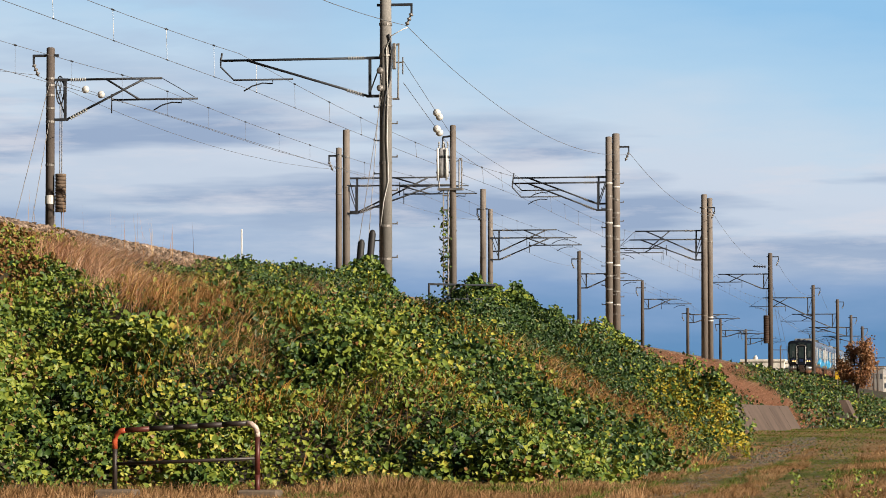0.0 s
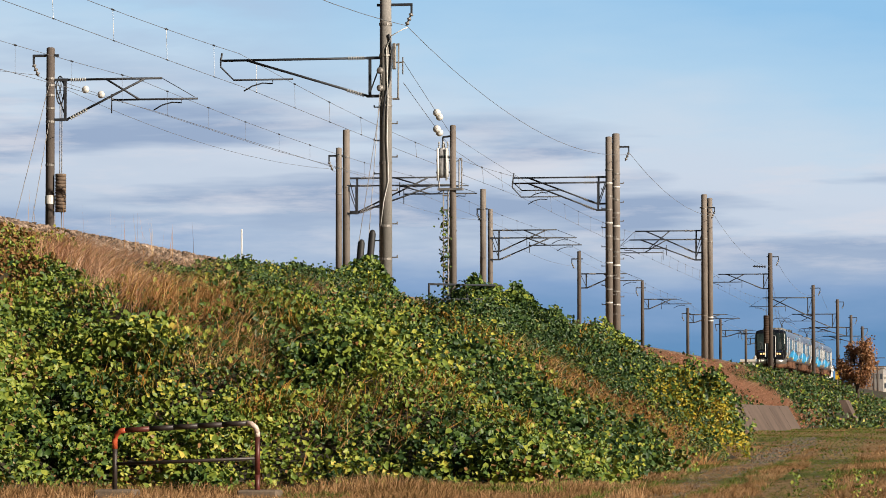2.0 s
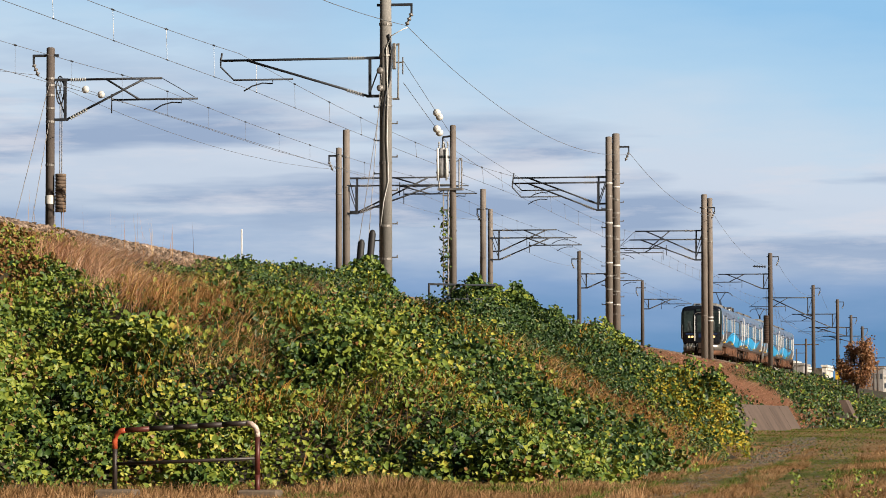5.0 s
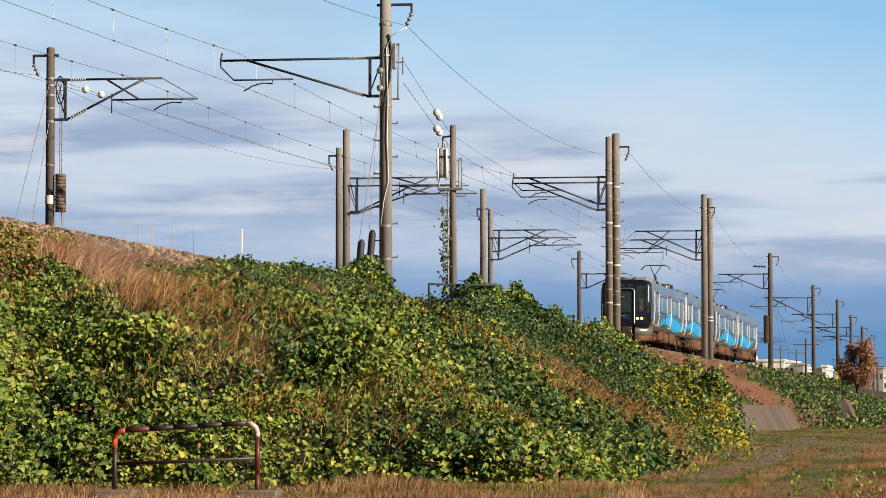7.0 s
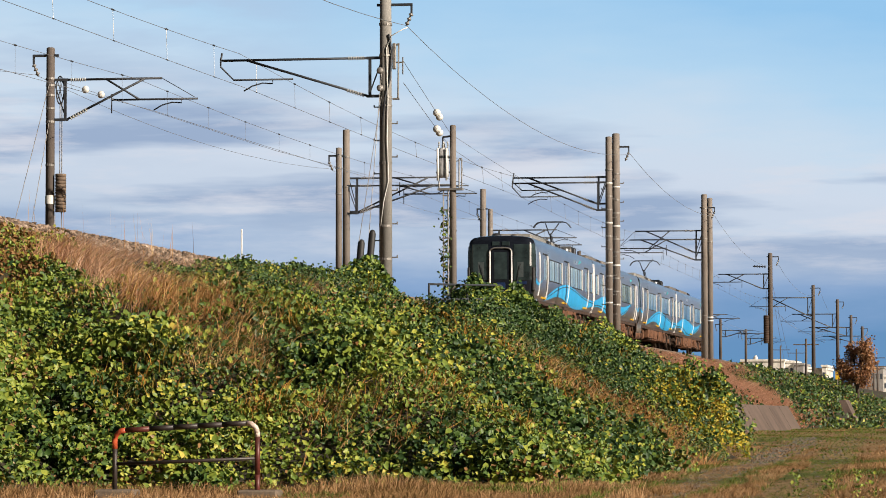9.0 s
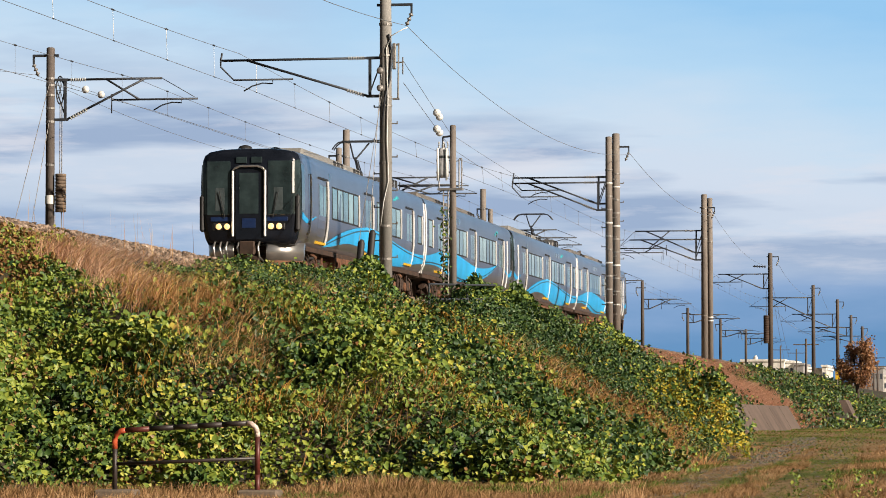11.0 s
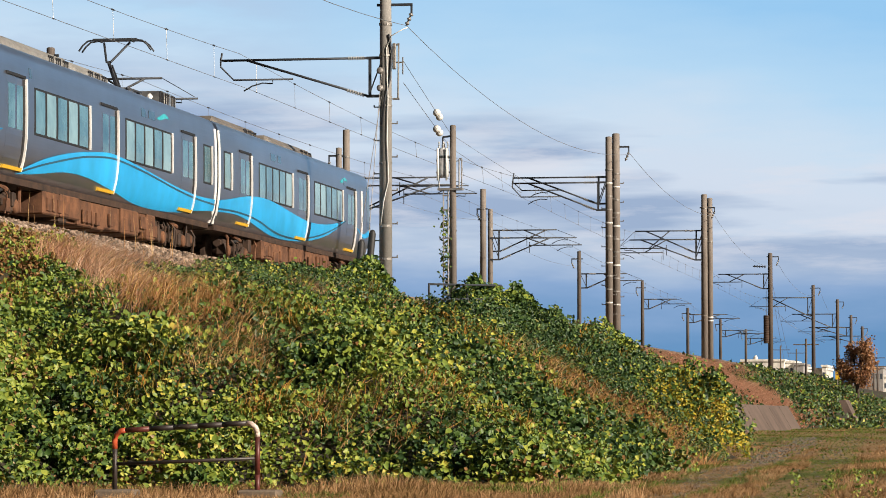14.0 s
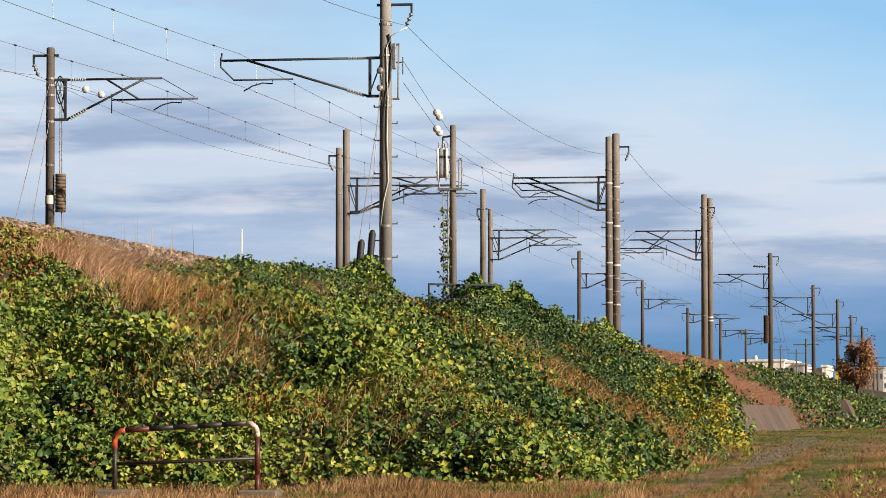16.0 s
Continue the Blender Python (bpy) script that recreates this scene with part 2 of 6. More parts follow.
# sky with cloud bands far behind everything
def sky_material():
    mat, nt, b = nodes_of("far_sky")
    nt.nodes.remove(b)
    tc = nt.nodes.new("ShaderNodeTexCoord").outputs["Object"]
    sep = nt.nodes.new("ShaderNodeSeparateXYZ")
    nt.links.new(tc, sep.inputs[0])
    low = noise_of(nt, 1.0, 5, 0.55, tc, (0.0035, 1, 0.016))
    wisp = noise_of(nt, 1.0, 6, 0.6, tc, (0.006, 1, 0.04))
    bands = noise_of(nt, 1.0, 5, 0.5, tc, (0.0022, 1, 0.019))

    def math_of(op, a, c, d=None):
        m = nt.nodes.new("ShaderNodeMath")
        m.operation = op
        for s, v in zip(m.inputs, (a, c, d)):
            if v is None:
                continue
            if isinstance(v, (int, float)):
                s.default_value = v
            else:
                nt.links.new(v, s)
        return m.outputs[0]
    # height as 0 at the horizon to 1 at 400 m up, waved by noise, darker to the north-east
    h = math_of("MULTIPLY_ADD", sep.outputs[2], 1 / 400, -0.04)
    h = math_of("MULTIPLY", h, math_of("MULTIPLY_ADD", sep.outputs[0], 0.0004, 1.0))
    hw = math_of("ADD", h, math_of("MULTIPLY_ADD", low, 0.34, -0.17))
    base = ramp(nt, hw, [(0.0, (0.13, 0.30, 0.53)), (0.14, (0.14, 0.30, 0.54)), (0.25, (0.26, 0.40, 0.64)), (0.36, (0.53, 0.625, 0.765)),
                         (0.5, (0.635, 0.72, 0.845)), (0.62, (0.60, 0.73, 0.87)), (0.76, (0.46, 0.68, 0.89)), (1.0, (0.31, 0.58, 0.87))])
    hb = math_of("ADD", h, math_of("MULTIPLY_ADD", wisp, 0.1, -0.05))
    zone = ramp(nt, hb, [(0.26, (0, 0, 0)), (0.38, (1, 1, 1)), (0.56, (1, 1, 1)), (0.68, (0, 0, 0))])
    streak = ramp(nt, bands, [(0.47, (0, 0, 0)), (0.57, (1, 1, 1))])
    m1 = mix(nt, 1.0, zone, streak, "MULTIPLY")
    m1 = mix(nt, 1.0, m1, (0.9, 0.9, 0.9), "MULTIPLY")
    c1 = mix(nt, m1, base, (0.31, 0.415, 0.605))
    lightw = ramp(nt, wisp, [(0.5, (0, 0, 0)), (0.66, (0.75, 0.75, 0.75))])
    c2 = mix(nt, mix(nt, 1.0, lightw, zone, "MULTIPLY"), c1, (0.72, 0.74, 0.82))
    # thin mauve cloud higher up to the west
    west = ramp(nt, math_of("MULTIPLY", sep.outputs[0], -0.0026), [(0.15, (0, 0, 0)), (0.6, (0.75, 0.75, 0.75))])
    high = ramp(nt, hb, [(0.6, (0, 0, 0)), (0.68, (1, 1, 1)), (0.9, (1, 1, 1)), (1.0, (0, 0, 0))])
    veil = ramp(nt, low, [(0.45, (0, 0, 0)), (0.6, (1, 1, 1))])
    c2 = mix(nt, mix(nt, 1.0, mix(nt, 1.0, west, high, "MULTIPLY"), veil, "MULTIPLY"), c2, (0.47, 0.57, 0.74))
    em = nt.nodes.new("ShaderNodeEmission")
    em.inputs[1].default_value = 0.69
    nt.links.new(c2, em.inputs[0])
    nt.links.new(em.outputs[0], nt.nodes["Material Output"].inputs[0])
    return mat


SKY = sky_material()
mid_way = Vector((-math.sin(YAW), math.cos(YAW), 0))
bm = bmesh.new()
vs = [bm.verts.new(p) for p in ((-1500, 0, -40), (1500, 0, -40), (1500, 0, 900), (-1500, 0, 900))]
bm.faces.new(vs)
backdrop = part("backdrop", bm, SKY, at=Matrix.Translation(mid_way * 3000) @ pose(0, 0, 0, 0, 0, math.degrees(YAW)))
tagged(backdrop, "blue evening sky with layered grey and pale clouds", "sky", kind="structure")


# ---- overhead line ----
def insulator(bm, a, b, r, n):
    """A row of porcelain sheds from a to b."""
    a, b = Vector(a), Vector(b)
    d = b - a
    m = Matrix.Translation(a) @ d.to_track_quat("Z", "Y").to_matrix().to_4x4()
    prof = [(r * 0.4, 0)]
    for k in range(n):
        z = d.length * (k + 0.3) / n
        prof += [(r * 0.45, z - d.length * 0.2 / n), (r, z), (r * 0.85, z + d.length * 0.25 / n), (r * 0.4, z + d.length * 0.35 / n)]
    prof.append((r * 0.4, d.length))
    lathe(bm, prof, 10, m)


POLE_LABELS = {PALE_CONCRETE: "pale grey concrete railway mast with %s", CONCRETE: "weathered concrete railway mast with %s", DARK_POLE: "dark brown weathered railway mast with %s"}


def mast(x, y, top, dia, mat, what="bracket arms", base=-1.1):
    """A tapering round mast; its poses are relative to the rail's height."""
    # slid and scaled along the camera ray, so it looks unchanged from there
    k, place = on_sight_ray(x, y, RZ)
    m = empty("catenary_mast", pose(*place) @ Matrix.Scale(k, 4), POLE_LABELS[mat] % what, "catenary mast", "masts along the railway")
    bm = bmesh.new()
    lathe(bm, [(dia * 0.54, base), (dia * 0.46, top - 0.03), (dia * 0.36, top), (dia * 0.1, top + 0.01)], 18)
    part("shaft", bm, mat, m, shade=True)
    return m


def band(m, z, r, mat=None):
    bm = bmesh.new()
    lathe(bm, [(r + 0.002, z - 0.035), (r + 0.014, z - 0.03), (r + 0.014, z + 0.03), (r + 0.002, z + 0.035)], 16)
    part("band", bm, mat or STEEL, m, shade=False)


def bracket(m, way, z_top, z_low, reach, z_reg, dy=0.0, style="drop", rod=0.035):
    """A hinged arm: tie tube, strut, register tube and steady arm. way: -1 or +1 across the line."""
    w = way
    shed = PORCELAIN if m.matrix_basis.translation.y < 140 else STEEL
    bm = bmesh.new()
    for z in (z_top, z_low):
        box(bm, 0, w * 0.55, dy - 0.04, dy + 0.04, z - 0.04, z + 0.04)
    box(bm, w * 0.42, w * 0.5, dy - 0.03, dy + 0.03, z_low, z_top)
    tube(bm, (w * 0.48, dy, z_low + 0.05), (w * 0.12, dy, z_top - 0.1), 0.02, n=6)
    part("arm_base", bm, BRACKET, m)
    bm = bmesh.new()
    insulator(bm, (w * 0.62, dy, z_top), (w * 1.12, dy, z_top), 0.062, 7)
    part("insulator", bm, shed, m, "ribbed porcelain insulator", True)
    k = (z_top - z_low) / (reach * 0.85 - 0.55)
    bm = bmesh.new()
    insulator(bm, (w * 0.62, dy, z_low + 0.07 * k), (w * 1.15, dy, z_low + 0.6 * k), 0.062, 7)
    part("insulator", bm, shed, m, "ribbed porcelain insulator", True)
    bm = bmesh.new()
    tube(bm, (w * 0.5, dy, z_top), (w * reach, dy, z_top), rod, n=8)
    part("tie_tube", bm, BRACKET, m, shade=True)
    bm = bmesh.new()
    tube(bm, (w * 0.5, dy, z_low), (w * reach * 0.85, dy, z_top), rod, n=8)
    part("strut", bm, BRACKET, m, shade=True)
    bm = bmesh.new()
    if style == "drop":
        pipe(bm, [(w * reach, dy, z_top + 0.22), (w * (reach + 0.04), dy, z_top), (w * (reach + 0.04), dy, z_top - 0.18), (w * (reach - 0.35), dy, z_reg), (w * (reach - 2.1), dy, z_reg)], 0.028, 6)
    else:
        tube(bm, (w * reach * 0.5, dy, z_top), (w * reach * 0.8, dy, z_reg), 0.03, n=6)
        tube(bm, (w * reach * 0.55, dy, z_reg), (w * (reach + 1.1), dy, z_reg), 0.03, n=6)
        tube(bm, (w * reach, dy, z_top), (w * (reach + 1.0), dy, z_reg + 0.05), 0.012, n=5)
        tube(bm, (w * reach * 0.55, dy, z_reg + 0.18), (w * reach * 0.55, dy, z_reg - 0.4), 0.02, n=5)
    part("register_tube", bm, BRACKET, m, shade=True)
    bm = bmesh.new()
    s = reach - 1.5 if style == "drop" else reach + 0.6
    e = 1 if style == "drop" else -1
    pipe(bm, [(w * s, dy, z_reg), (w * s, dy, z_reg - 0.12), (w * (s + e * 0.3), dy, z_reg - 0.1), (w * (s + e * 0.6), dy, z_reg - 0.18), (w * (s + e * 0.85), dy, z_reg - 0.32)], 0.02, 6)
    part("steady_arm", bm, BRACKET, m, shade=True)


def feeder_arm(m, way, z, reach=0.75):
    bm = bmesh.new()
    box(bm, -way * 0.25, way * reach, -0.05, 0.05, z - 0.035, z + 0.035)
    box(bm, way * (reach - 0.05), way * reach, -0.04, 0.04, z - 0.25, z)
    part("feeder_arm", bm, BRACKET, m)
    bm = bmesh.new()
    insulator(bm, (way * (reach - 0.02), 0, z - 0.25), (way * (reach - 0.18), 0, z - 0.62), 0.07, 3)
    part("feeder_insulator", bm, STEEL, m, "small grey insulator", True)


def step_bolts(m, r, z0, z1, gap=0.48):
    k, z = 0, z0
    bm0 = bmesh.new()
    tube(bm0, (0, 0, 0), (0.17, 0, 0), 0.018, n=6)
    box(bm0, 0.15, 0.18, -0.02, 0.02, -0.02, 0.06)
    first = part("step_bolt", bm0, STEEL, m, at=pose(r, 0, z0))
    while z + gap < z1:
        z += gap
        k += 1
        again(first, m, pose(-r if k % 2 else r, 0, z, 0, 0, 180 if k % 2 else 0))


# masts beside the near track
big = mast(NEAR_POLE, 97.7, 8.6, 0.36, PALE_CONCRETE, "wires and a long bracket arm")
bracket(big, -1, 6.34, 5.24, 4.82, 5.77)
feeder_arm(big, 1, 7.86, 0.78)
step_bolts(big, 0.17, 0.6, 5.0)
for z in (0.55, 1.5, 3.3, 4.95, 5.2, 6.4, 7.3):
    band(big, z, 0.178)
bm = bmesh.new()   # white cable down the shaft
pipe(bm, [(0.65, -0.05, 7.2), (0.45, -0.12, 7.1), (0.2, -0.17, 6.95), (0.06, -0.19, 6.6), (0.1, -0.19, 5.2), (0.08, -0.2, 4.0), (0.12, -0.19, 2.8), (-0.02, -0.2, 2.2), (-0.12, -0.16, 1.5)], 0.015, 6)
part("cable", bm, WHITE, big, "pale cable clipped down the mast", True)
bm = bmesh.new()
pipe(bm, [(0.12, -0.17, 7.0), (0.2, -0.12, 6.5), (0.15, -0.15, 5.7), (0.02, -0.2, 5.2), (-0.08, -0.19, 4.4)], 0.03, 6)
part("cable", bm, BRACKET, big, "dark cable clipped down the mast", True)
for z in (5.95, 5.45):
    bm = bmesh.new()
    lathe(bm, [(0.08, -0.05), (0.1, -0.02), (0.05, 0), (0.1, 0.02), (0.08, 0.05)], 12, Matrix.Translation((-0.12, -0.24, z)) @ Matrix.Rotation(radians(70), 4, "X"))
    part("pulley", bm, STEEL, big, "round grey insulator", True)
bm = bmesh.new()   # lever gear on the mast's outer side
box(bm, 0.2, 0.3, -0.06, 0.06, 6.0, 6.75, 0.02)
tube(bm, (0.38, 0, 6.75), (0.36, 0, 5.15), 0.025)
tube(bm, (0.2, 0, 6.7), (0.4, 0, 6.72), 0.03)
tube(bm, (0.2, 0, 5.15), (0.4, 0, 5.15), 0.03)
tube(bm, (0.5, 0, 6.35), (0.5, 0, 5.85), 0.02)
tube(bm, (0.3, 0, 6.2), (0.52, 0, 6.2), 0.02)
part("tension_gear", bm, STEEL, big, "grey steel tension gear")

a = mast(NEAR_POLE, 152.9, 8.6, 0.36, CONCRETE, "a feeder arm")
feeder_arm(a, 1, 8.0, 0.6)
b = mast(NEAR_POLE, 150.3, 8.25, 0.31, CONCRETE, "two pairs of bracket arms")
bracket(b, -1, 6.5, 5.33, 4.2, 5.95, 0.1, "drop")
bracket(b, -1, 6.25, 5.04, 4.2, 5.65, -0.1, "drop")
for m, r in ((a, 0.175), (b, 0.15)):
    for k in range(11):
        band(m, 1.0 + k * 0.58, r, WHITE if k % 3 == 0 else STEEL)
    step_bolts(m, r, 0.5, 6.6, 0.42)
c = mast(NEAR_POLE, 194.2, 8.5, 0.36, CONCRETE, "two pairs of bracket arms")
bracket(c, -1, 6.47, 5.23, 3.9, 5.5, 0.1, "cross")
bracket(c, -1, 5.97, 4.82, 4.2, 5.25, -0.1, "cross")
feeder_arm(c, 1, 7.75, 0.6)
d = mast(NEAR_POLE, 197.6, 8.5, 0.33, CONCRETE, "no arms")
for m in (c, d):
    for z in (1.5, 1.7, 6.0, 7.7):
        band(m, z, 0.17, WHITE if z < 2 else STEEL)
e = mast(NEAR_POLE, 242.8, 7.47, 0.34, DARK_POLE, "bracket arm and tension weight")
bracket(e, -1, 6.0, 4.97, 3.6, 5.45, 0, "cross")
feeder_arm(e, 1, 7.2, 0.6)
for y, top, z1, z2 in ((289.7, 6.97, 5.93, 4.47), (325.1, 6.97, 5.6, 4.33), (348.7, 6.18, 4.95, 4.1), (371.2, 5.62, 4.6, 3.8)):
    m = mast(NEAR_POLE, y, top, 0.31, DARK_POLE, "a bracket arm")
    bracket(m, -1, z1, z2, 4.2, (z1 + z2) / 2, 0, "cross", 0.045)
    feeder_arm(m, 1, top - 0.25, 0.6)

# masts beyond the far track
f1 = mast(FAR_POLE, 100.6, 7.14, 0.27, DARK_POLE, "a bracket arm and stays")
bracket(f1, 1, 6.16, 4.96, 3.45, 5.53, 0, "cross")
feeder_arm(f1, -1, 6.9, 0.55)
for z in (6.2, 6.0, 5.7, 5.3, 4.9, 3.6):
    band(f1, z, 0.128)
bm = bmesh.new()
lathe(bm, [(0.145, 2.42), (0.15, 2.44), (0.15, 2.66), (0.145, 2.68)], 16)
part("plate", bm, WHITE, f1, "white wrapped plate")
bm = bmesh.new()
for k in range(24):
    t0, t1 = k * math.tau / 24, (k + 1) * math.tau / 24
    tube(bm, (0.3 + 0.12 * math.cos(t0), 0, 5.85 + 0.42 * math.sin(t0)), (0.3 + 0.12 * math.cos(t1), 0, 5.85 + 0.42 * math.sin(t1)), 0.02, n=5)
for k in range(4):
    t0 = k * math.pi / 4
    tube(bm, (0.3 - 0.12 * math.cos(t0), 0, 5.85 - 0.42 * math.sin(t0)), (0.3 + 0.12 * math.cos(t0), 0, 5.85 + 0.42 * math.sin(t0)), 0.012, n=5)
part("tension_wheel", bm, BRACKET, f1, "large spoked tension wheel")
bm = bmesh.new()
tube(bm, (0.3, 0, 5.5), (0.3, 0, 2.2), 0.015, n=6)
tube(bm, (0.36, 0, 5.5), (0.36, 0, -0.6), 0.015, n=6)
part("weight_rope", bm, STEEL, f1)
for k in range(11):
    bm = bmesh.new()
    lathe(bm, [(0.15, 0), (0.165, 0.01), (0.165, 0.09), (0.15, 0.1)], 16, Matrix.Translation((0.33, 0, 2.18 + k * 0.105)))
    part("weight", bm, WEIGHT, f1, "stacked brown counterweight disc", True)
f2 = mast(FAR_POLE, 145.9, 8.36, 0.32, CONCRETE, "two pairs of bracket arms")
bracket(f2, 1, 6.27, 4.83, 4.2, 5.9, 0.1, "cross")
bracket(f2, 1, 5.93, 4.75, 4.6, 5.55, -0.1, "cross")
f3 = mast(FAR_POLE, 144.3, 7.46, 0.27, CONCRETE, "a feeder arm")
feeder_arm(f3, -1, 7.12, 0.45)
f4 = mast(FAR_POLE, 183.2, 8.22, 0.34, CONCRETE, "a feeder arm")
feeder_arm(f4, -1, 7.15, 0.35)
f5 = mast(FAR_POLE, 185.7, 7.3, 0.28, CONCRETE, "two pairs of bracket arms")
bracket(f5, 1, 6.14, 5.0, 3.6, 5.7, 0.1, "cross")
bracket(f5, 1, 5.71, 4.54, 3.9, 5.3, -0.1, "cross")
for m, r, zz in ((f2, 0.155, (7.2, 5.9)), (f3, 0.132, (7.1, 6.6, 5.5)), (f4, 0.165, (7.15,)), (f5, 0.137, (7.0, 6.2))):
    for z in zz:
        band(m, z, r)
for y, top, z1, z2, r in ((222.6, 6.74, 5.27, 4.36, 4.3), (259.0, 6.2, 4.84, 4.12, 3.6), (293.1, 5.26, 4.68, 4.0, 4.6), (323.8, 5.15, 4.1, 3.5, 4.2), (352.3, 4.91, 4.0, 3.4, 4.0)):
    m = mast(FAR_POLE, y, top, 0.27, DARK_POLE, "a bracket arm")
    bracket(m, 1, z1, z2, r * 0.72, (z1 + z2) / 2, 0, "cross", 0.04)
    feeder_arm(m, -1, top - 0.5, 0.5)
# tension weights on two masts
for m, x, z0, z1, r in ((e, -0.12, 1.15, 3.1, 0.2),):
    for k in range(16):
        bm = bmesh.new()
        lathe(bm, [(r - 0.015, 0), (r, 0.01), (r, 0.11), (r - 0.015, 0.12)], 14, Matrix.Translation((-0.28, -0.1, z0 + k * 0.122)))
        part("weight", bm, RUST_DARK, m, "stacked dark counterweight disc", True)
    bm = bmesh.new()
    tube(bm, (-0.28, -0.1, z1), (-0.28, -0.1, 6.1), 0.015, n=6)
    insulator(bm, (-0.3, 0, 6.5), (-1.2, 0, 6.55), 0.09, 5)
    part("weight_rope", bm, BRACKET, m)

# equipment mast with a transformer, a cable basket and a creeper
g = empty("equipment_mast", pose(-17.0, 101.0, RZ), "slim concrete mast with a grey transformer and ladder cage", "equipment mast")
bm = bmesh.new()
lathe(bm, [(0.115, -1.0), (0.09, 4.62), (0.07, 4.65)], 16)
part("shaft", bm, CONCRETE, g, shade=True)
bm = bmesh.new()
lathe(bm, [(0.12, 3.1), (0.16, 3.12), (0.17, 3.2), (0.17, 3.85), (0.15, 3.92), (0.08, 3.98)], 16, Matrix.Translation((-0.28, -0.02, 0)))
lathe(bm, [(0.05, 3.95), (0.06, 4.05), (0.03, 4.15)], 8, Matrix.Translation((-0.28, -0.02, 0)))
tr = part("transformer", bm, surface("transformer_paint", (0.42, 0.43, 0.45), (0.52, 0.53, 0.55), 0.5, scale=1, fine=25, relief=0), g, "light grey can transformer", True)
for dx, w in ((-0.42, 0.035), (-0.16, 0.03)):
    bm = bmesh.new()
    tube(bm, (dx, -0.2, 3.0), (dx, -0.2, 3.95), w, n=8)
    part("bushing_tube", bm, WHITE, g, "pale tube beside the transformer", True)
bm = bmesh.new()
lathe(bm, [(0.175, 3.66), (0.185, 3.67), (0.185, 3.73), (0.175, 3.74)], 16, Matrix.Translation((-0.28, -0.02, 0)))
part("strap", bm, BRACKET, tr)
for k in range(3):
    bm = bmesh.new()
    insulator(bm, (-0.4 + k * 0.13, -0.1, 3.96), (-0.4 + k * 0.13, -0.1, 4.16), 0.035, 3)
    part("bushing", bm, PORCELAIN, tr, "small ribbed bushing", True)
for z in (3.25, 3.6):
    bm = bmesh.new()
    box(bm, -0.5, 0.0, -0.05, 0.05, z - 0.025, z + 0.025)
    part("hanger", bm, BRACKET, g)
bm = bmesh.new()
tube(bm, (-0.3, 0, 4.3), (0.0, 0, 4.33), 0.03)
tube(bm, (-0.3, 0, 4.3), (-0.3, 0, 4.05), 0.025)
part("top_arm", bm, BRACKET, g)
bm = bmesh.new()
for x in (-0.42, 0.18, 0.26):
    tube(bm, (x, 0.02, 2.77), (x, 0.02, 3.65), 0.02, n=6)
box(bm, -0.44, 0.3, -0.14, 0.14, 2.72, 2.78)
tube(bm, (-0.42, 0.02, 3.45), (0.26, 0.02, 3.62), 0.015, n=6)
tube(bm, (0.18, 0.02, 3.65), (0.26, 0.02, 3.65), 0.02, n=6)
part("platform", bm, STEEL, g, "grey steel platform with rails")
bm = bmesh.new()
for x in (-0.27, -0.13):
    tube(bm, (x, -0.08, -0.8), (x, -0.08, 2.75), 0.022, n=6)
part("conduit", bm, STEEL, g, "pair of grey conduits")
bm = bmesh.new()
for k in range(8):
    box(bm, -0.3, -0.1, -0.1, -0.06, -0.4 + k * 0.42, -0.36 + k * 0.42)
part("conduit_clip", bm, STEEL, g)

# two dark cable guards leaning by the big mast
for x, y, z0, z1 in ((-18.4, 93.7, -0.7, 0.92), (-18.4, 95.15, -0.7, 1.26)):
    gd = empty("stay_guard", pose(x, y, RZ, 0, 5), "dark plastic guard on a mast stay", "stay guard", "stay guards")
    bm = bmesh.new()
    lathe(bm, [(0.09, z0), (0.1, z0 + 0.1), (0.1, z1 - 0.12), (0.07, z1 - 0.03), (0.02, z1)], 14)
    part("sleeve", bm, RUBBER, gd, shade=True)
# low steel rail by the equipment mast
rl = empty("steel_handrail", pose(-16.0, 0, 0), "dark low steel handrail half grown over by creepers", "handrail")
for k, y in enumerate((91.2, 97.5, 103.8)):
    z = 4.5 + k * 0.215
    bm = bmesh.new()
    tube(bm, (0, y, z - 1.1), (0, y, z), 0.03)
    part("post", bm, BRACKET, rl)
for dz in (0.0, -0.41):
    bm = bmesh.new()
    tube(bm, (0, 91.2, 4.5 + dz), (0, 103.8, 4.93 + dz), 0.03)
    part("rail_bar", bm, BRACKET, rl)


# wires: each one a hanging line through its supports
def wire(label, supports, sag, r, name="overhead_wire", n=16):
    pts = []
    # supports slide along their camera rays too
    supports = [on_sight_ray(*p)[1] for p in supports]
    for (a, b) in zip(supports, supports[1:]):
        a, b = Vector(a), Vector(b)
        drop = sag * ((b - a).length / 52) ** 2
        for k in range(n):
            t = k / n
            pts.append(a.lerp(b, t) - Vector((0, 0, drop * 4 * t * (1 - t))))
    pts.append(Vector(supports[-1]))
    bm = bmesh.new()
    pipe(bm, pts, r, 5)
    ob = part(name, bm, WIRE)
    tagged(ob, label, "wire", "overhead wires")
    return ob, pts


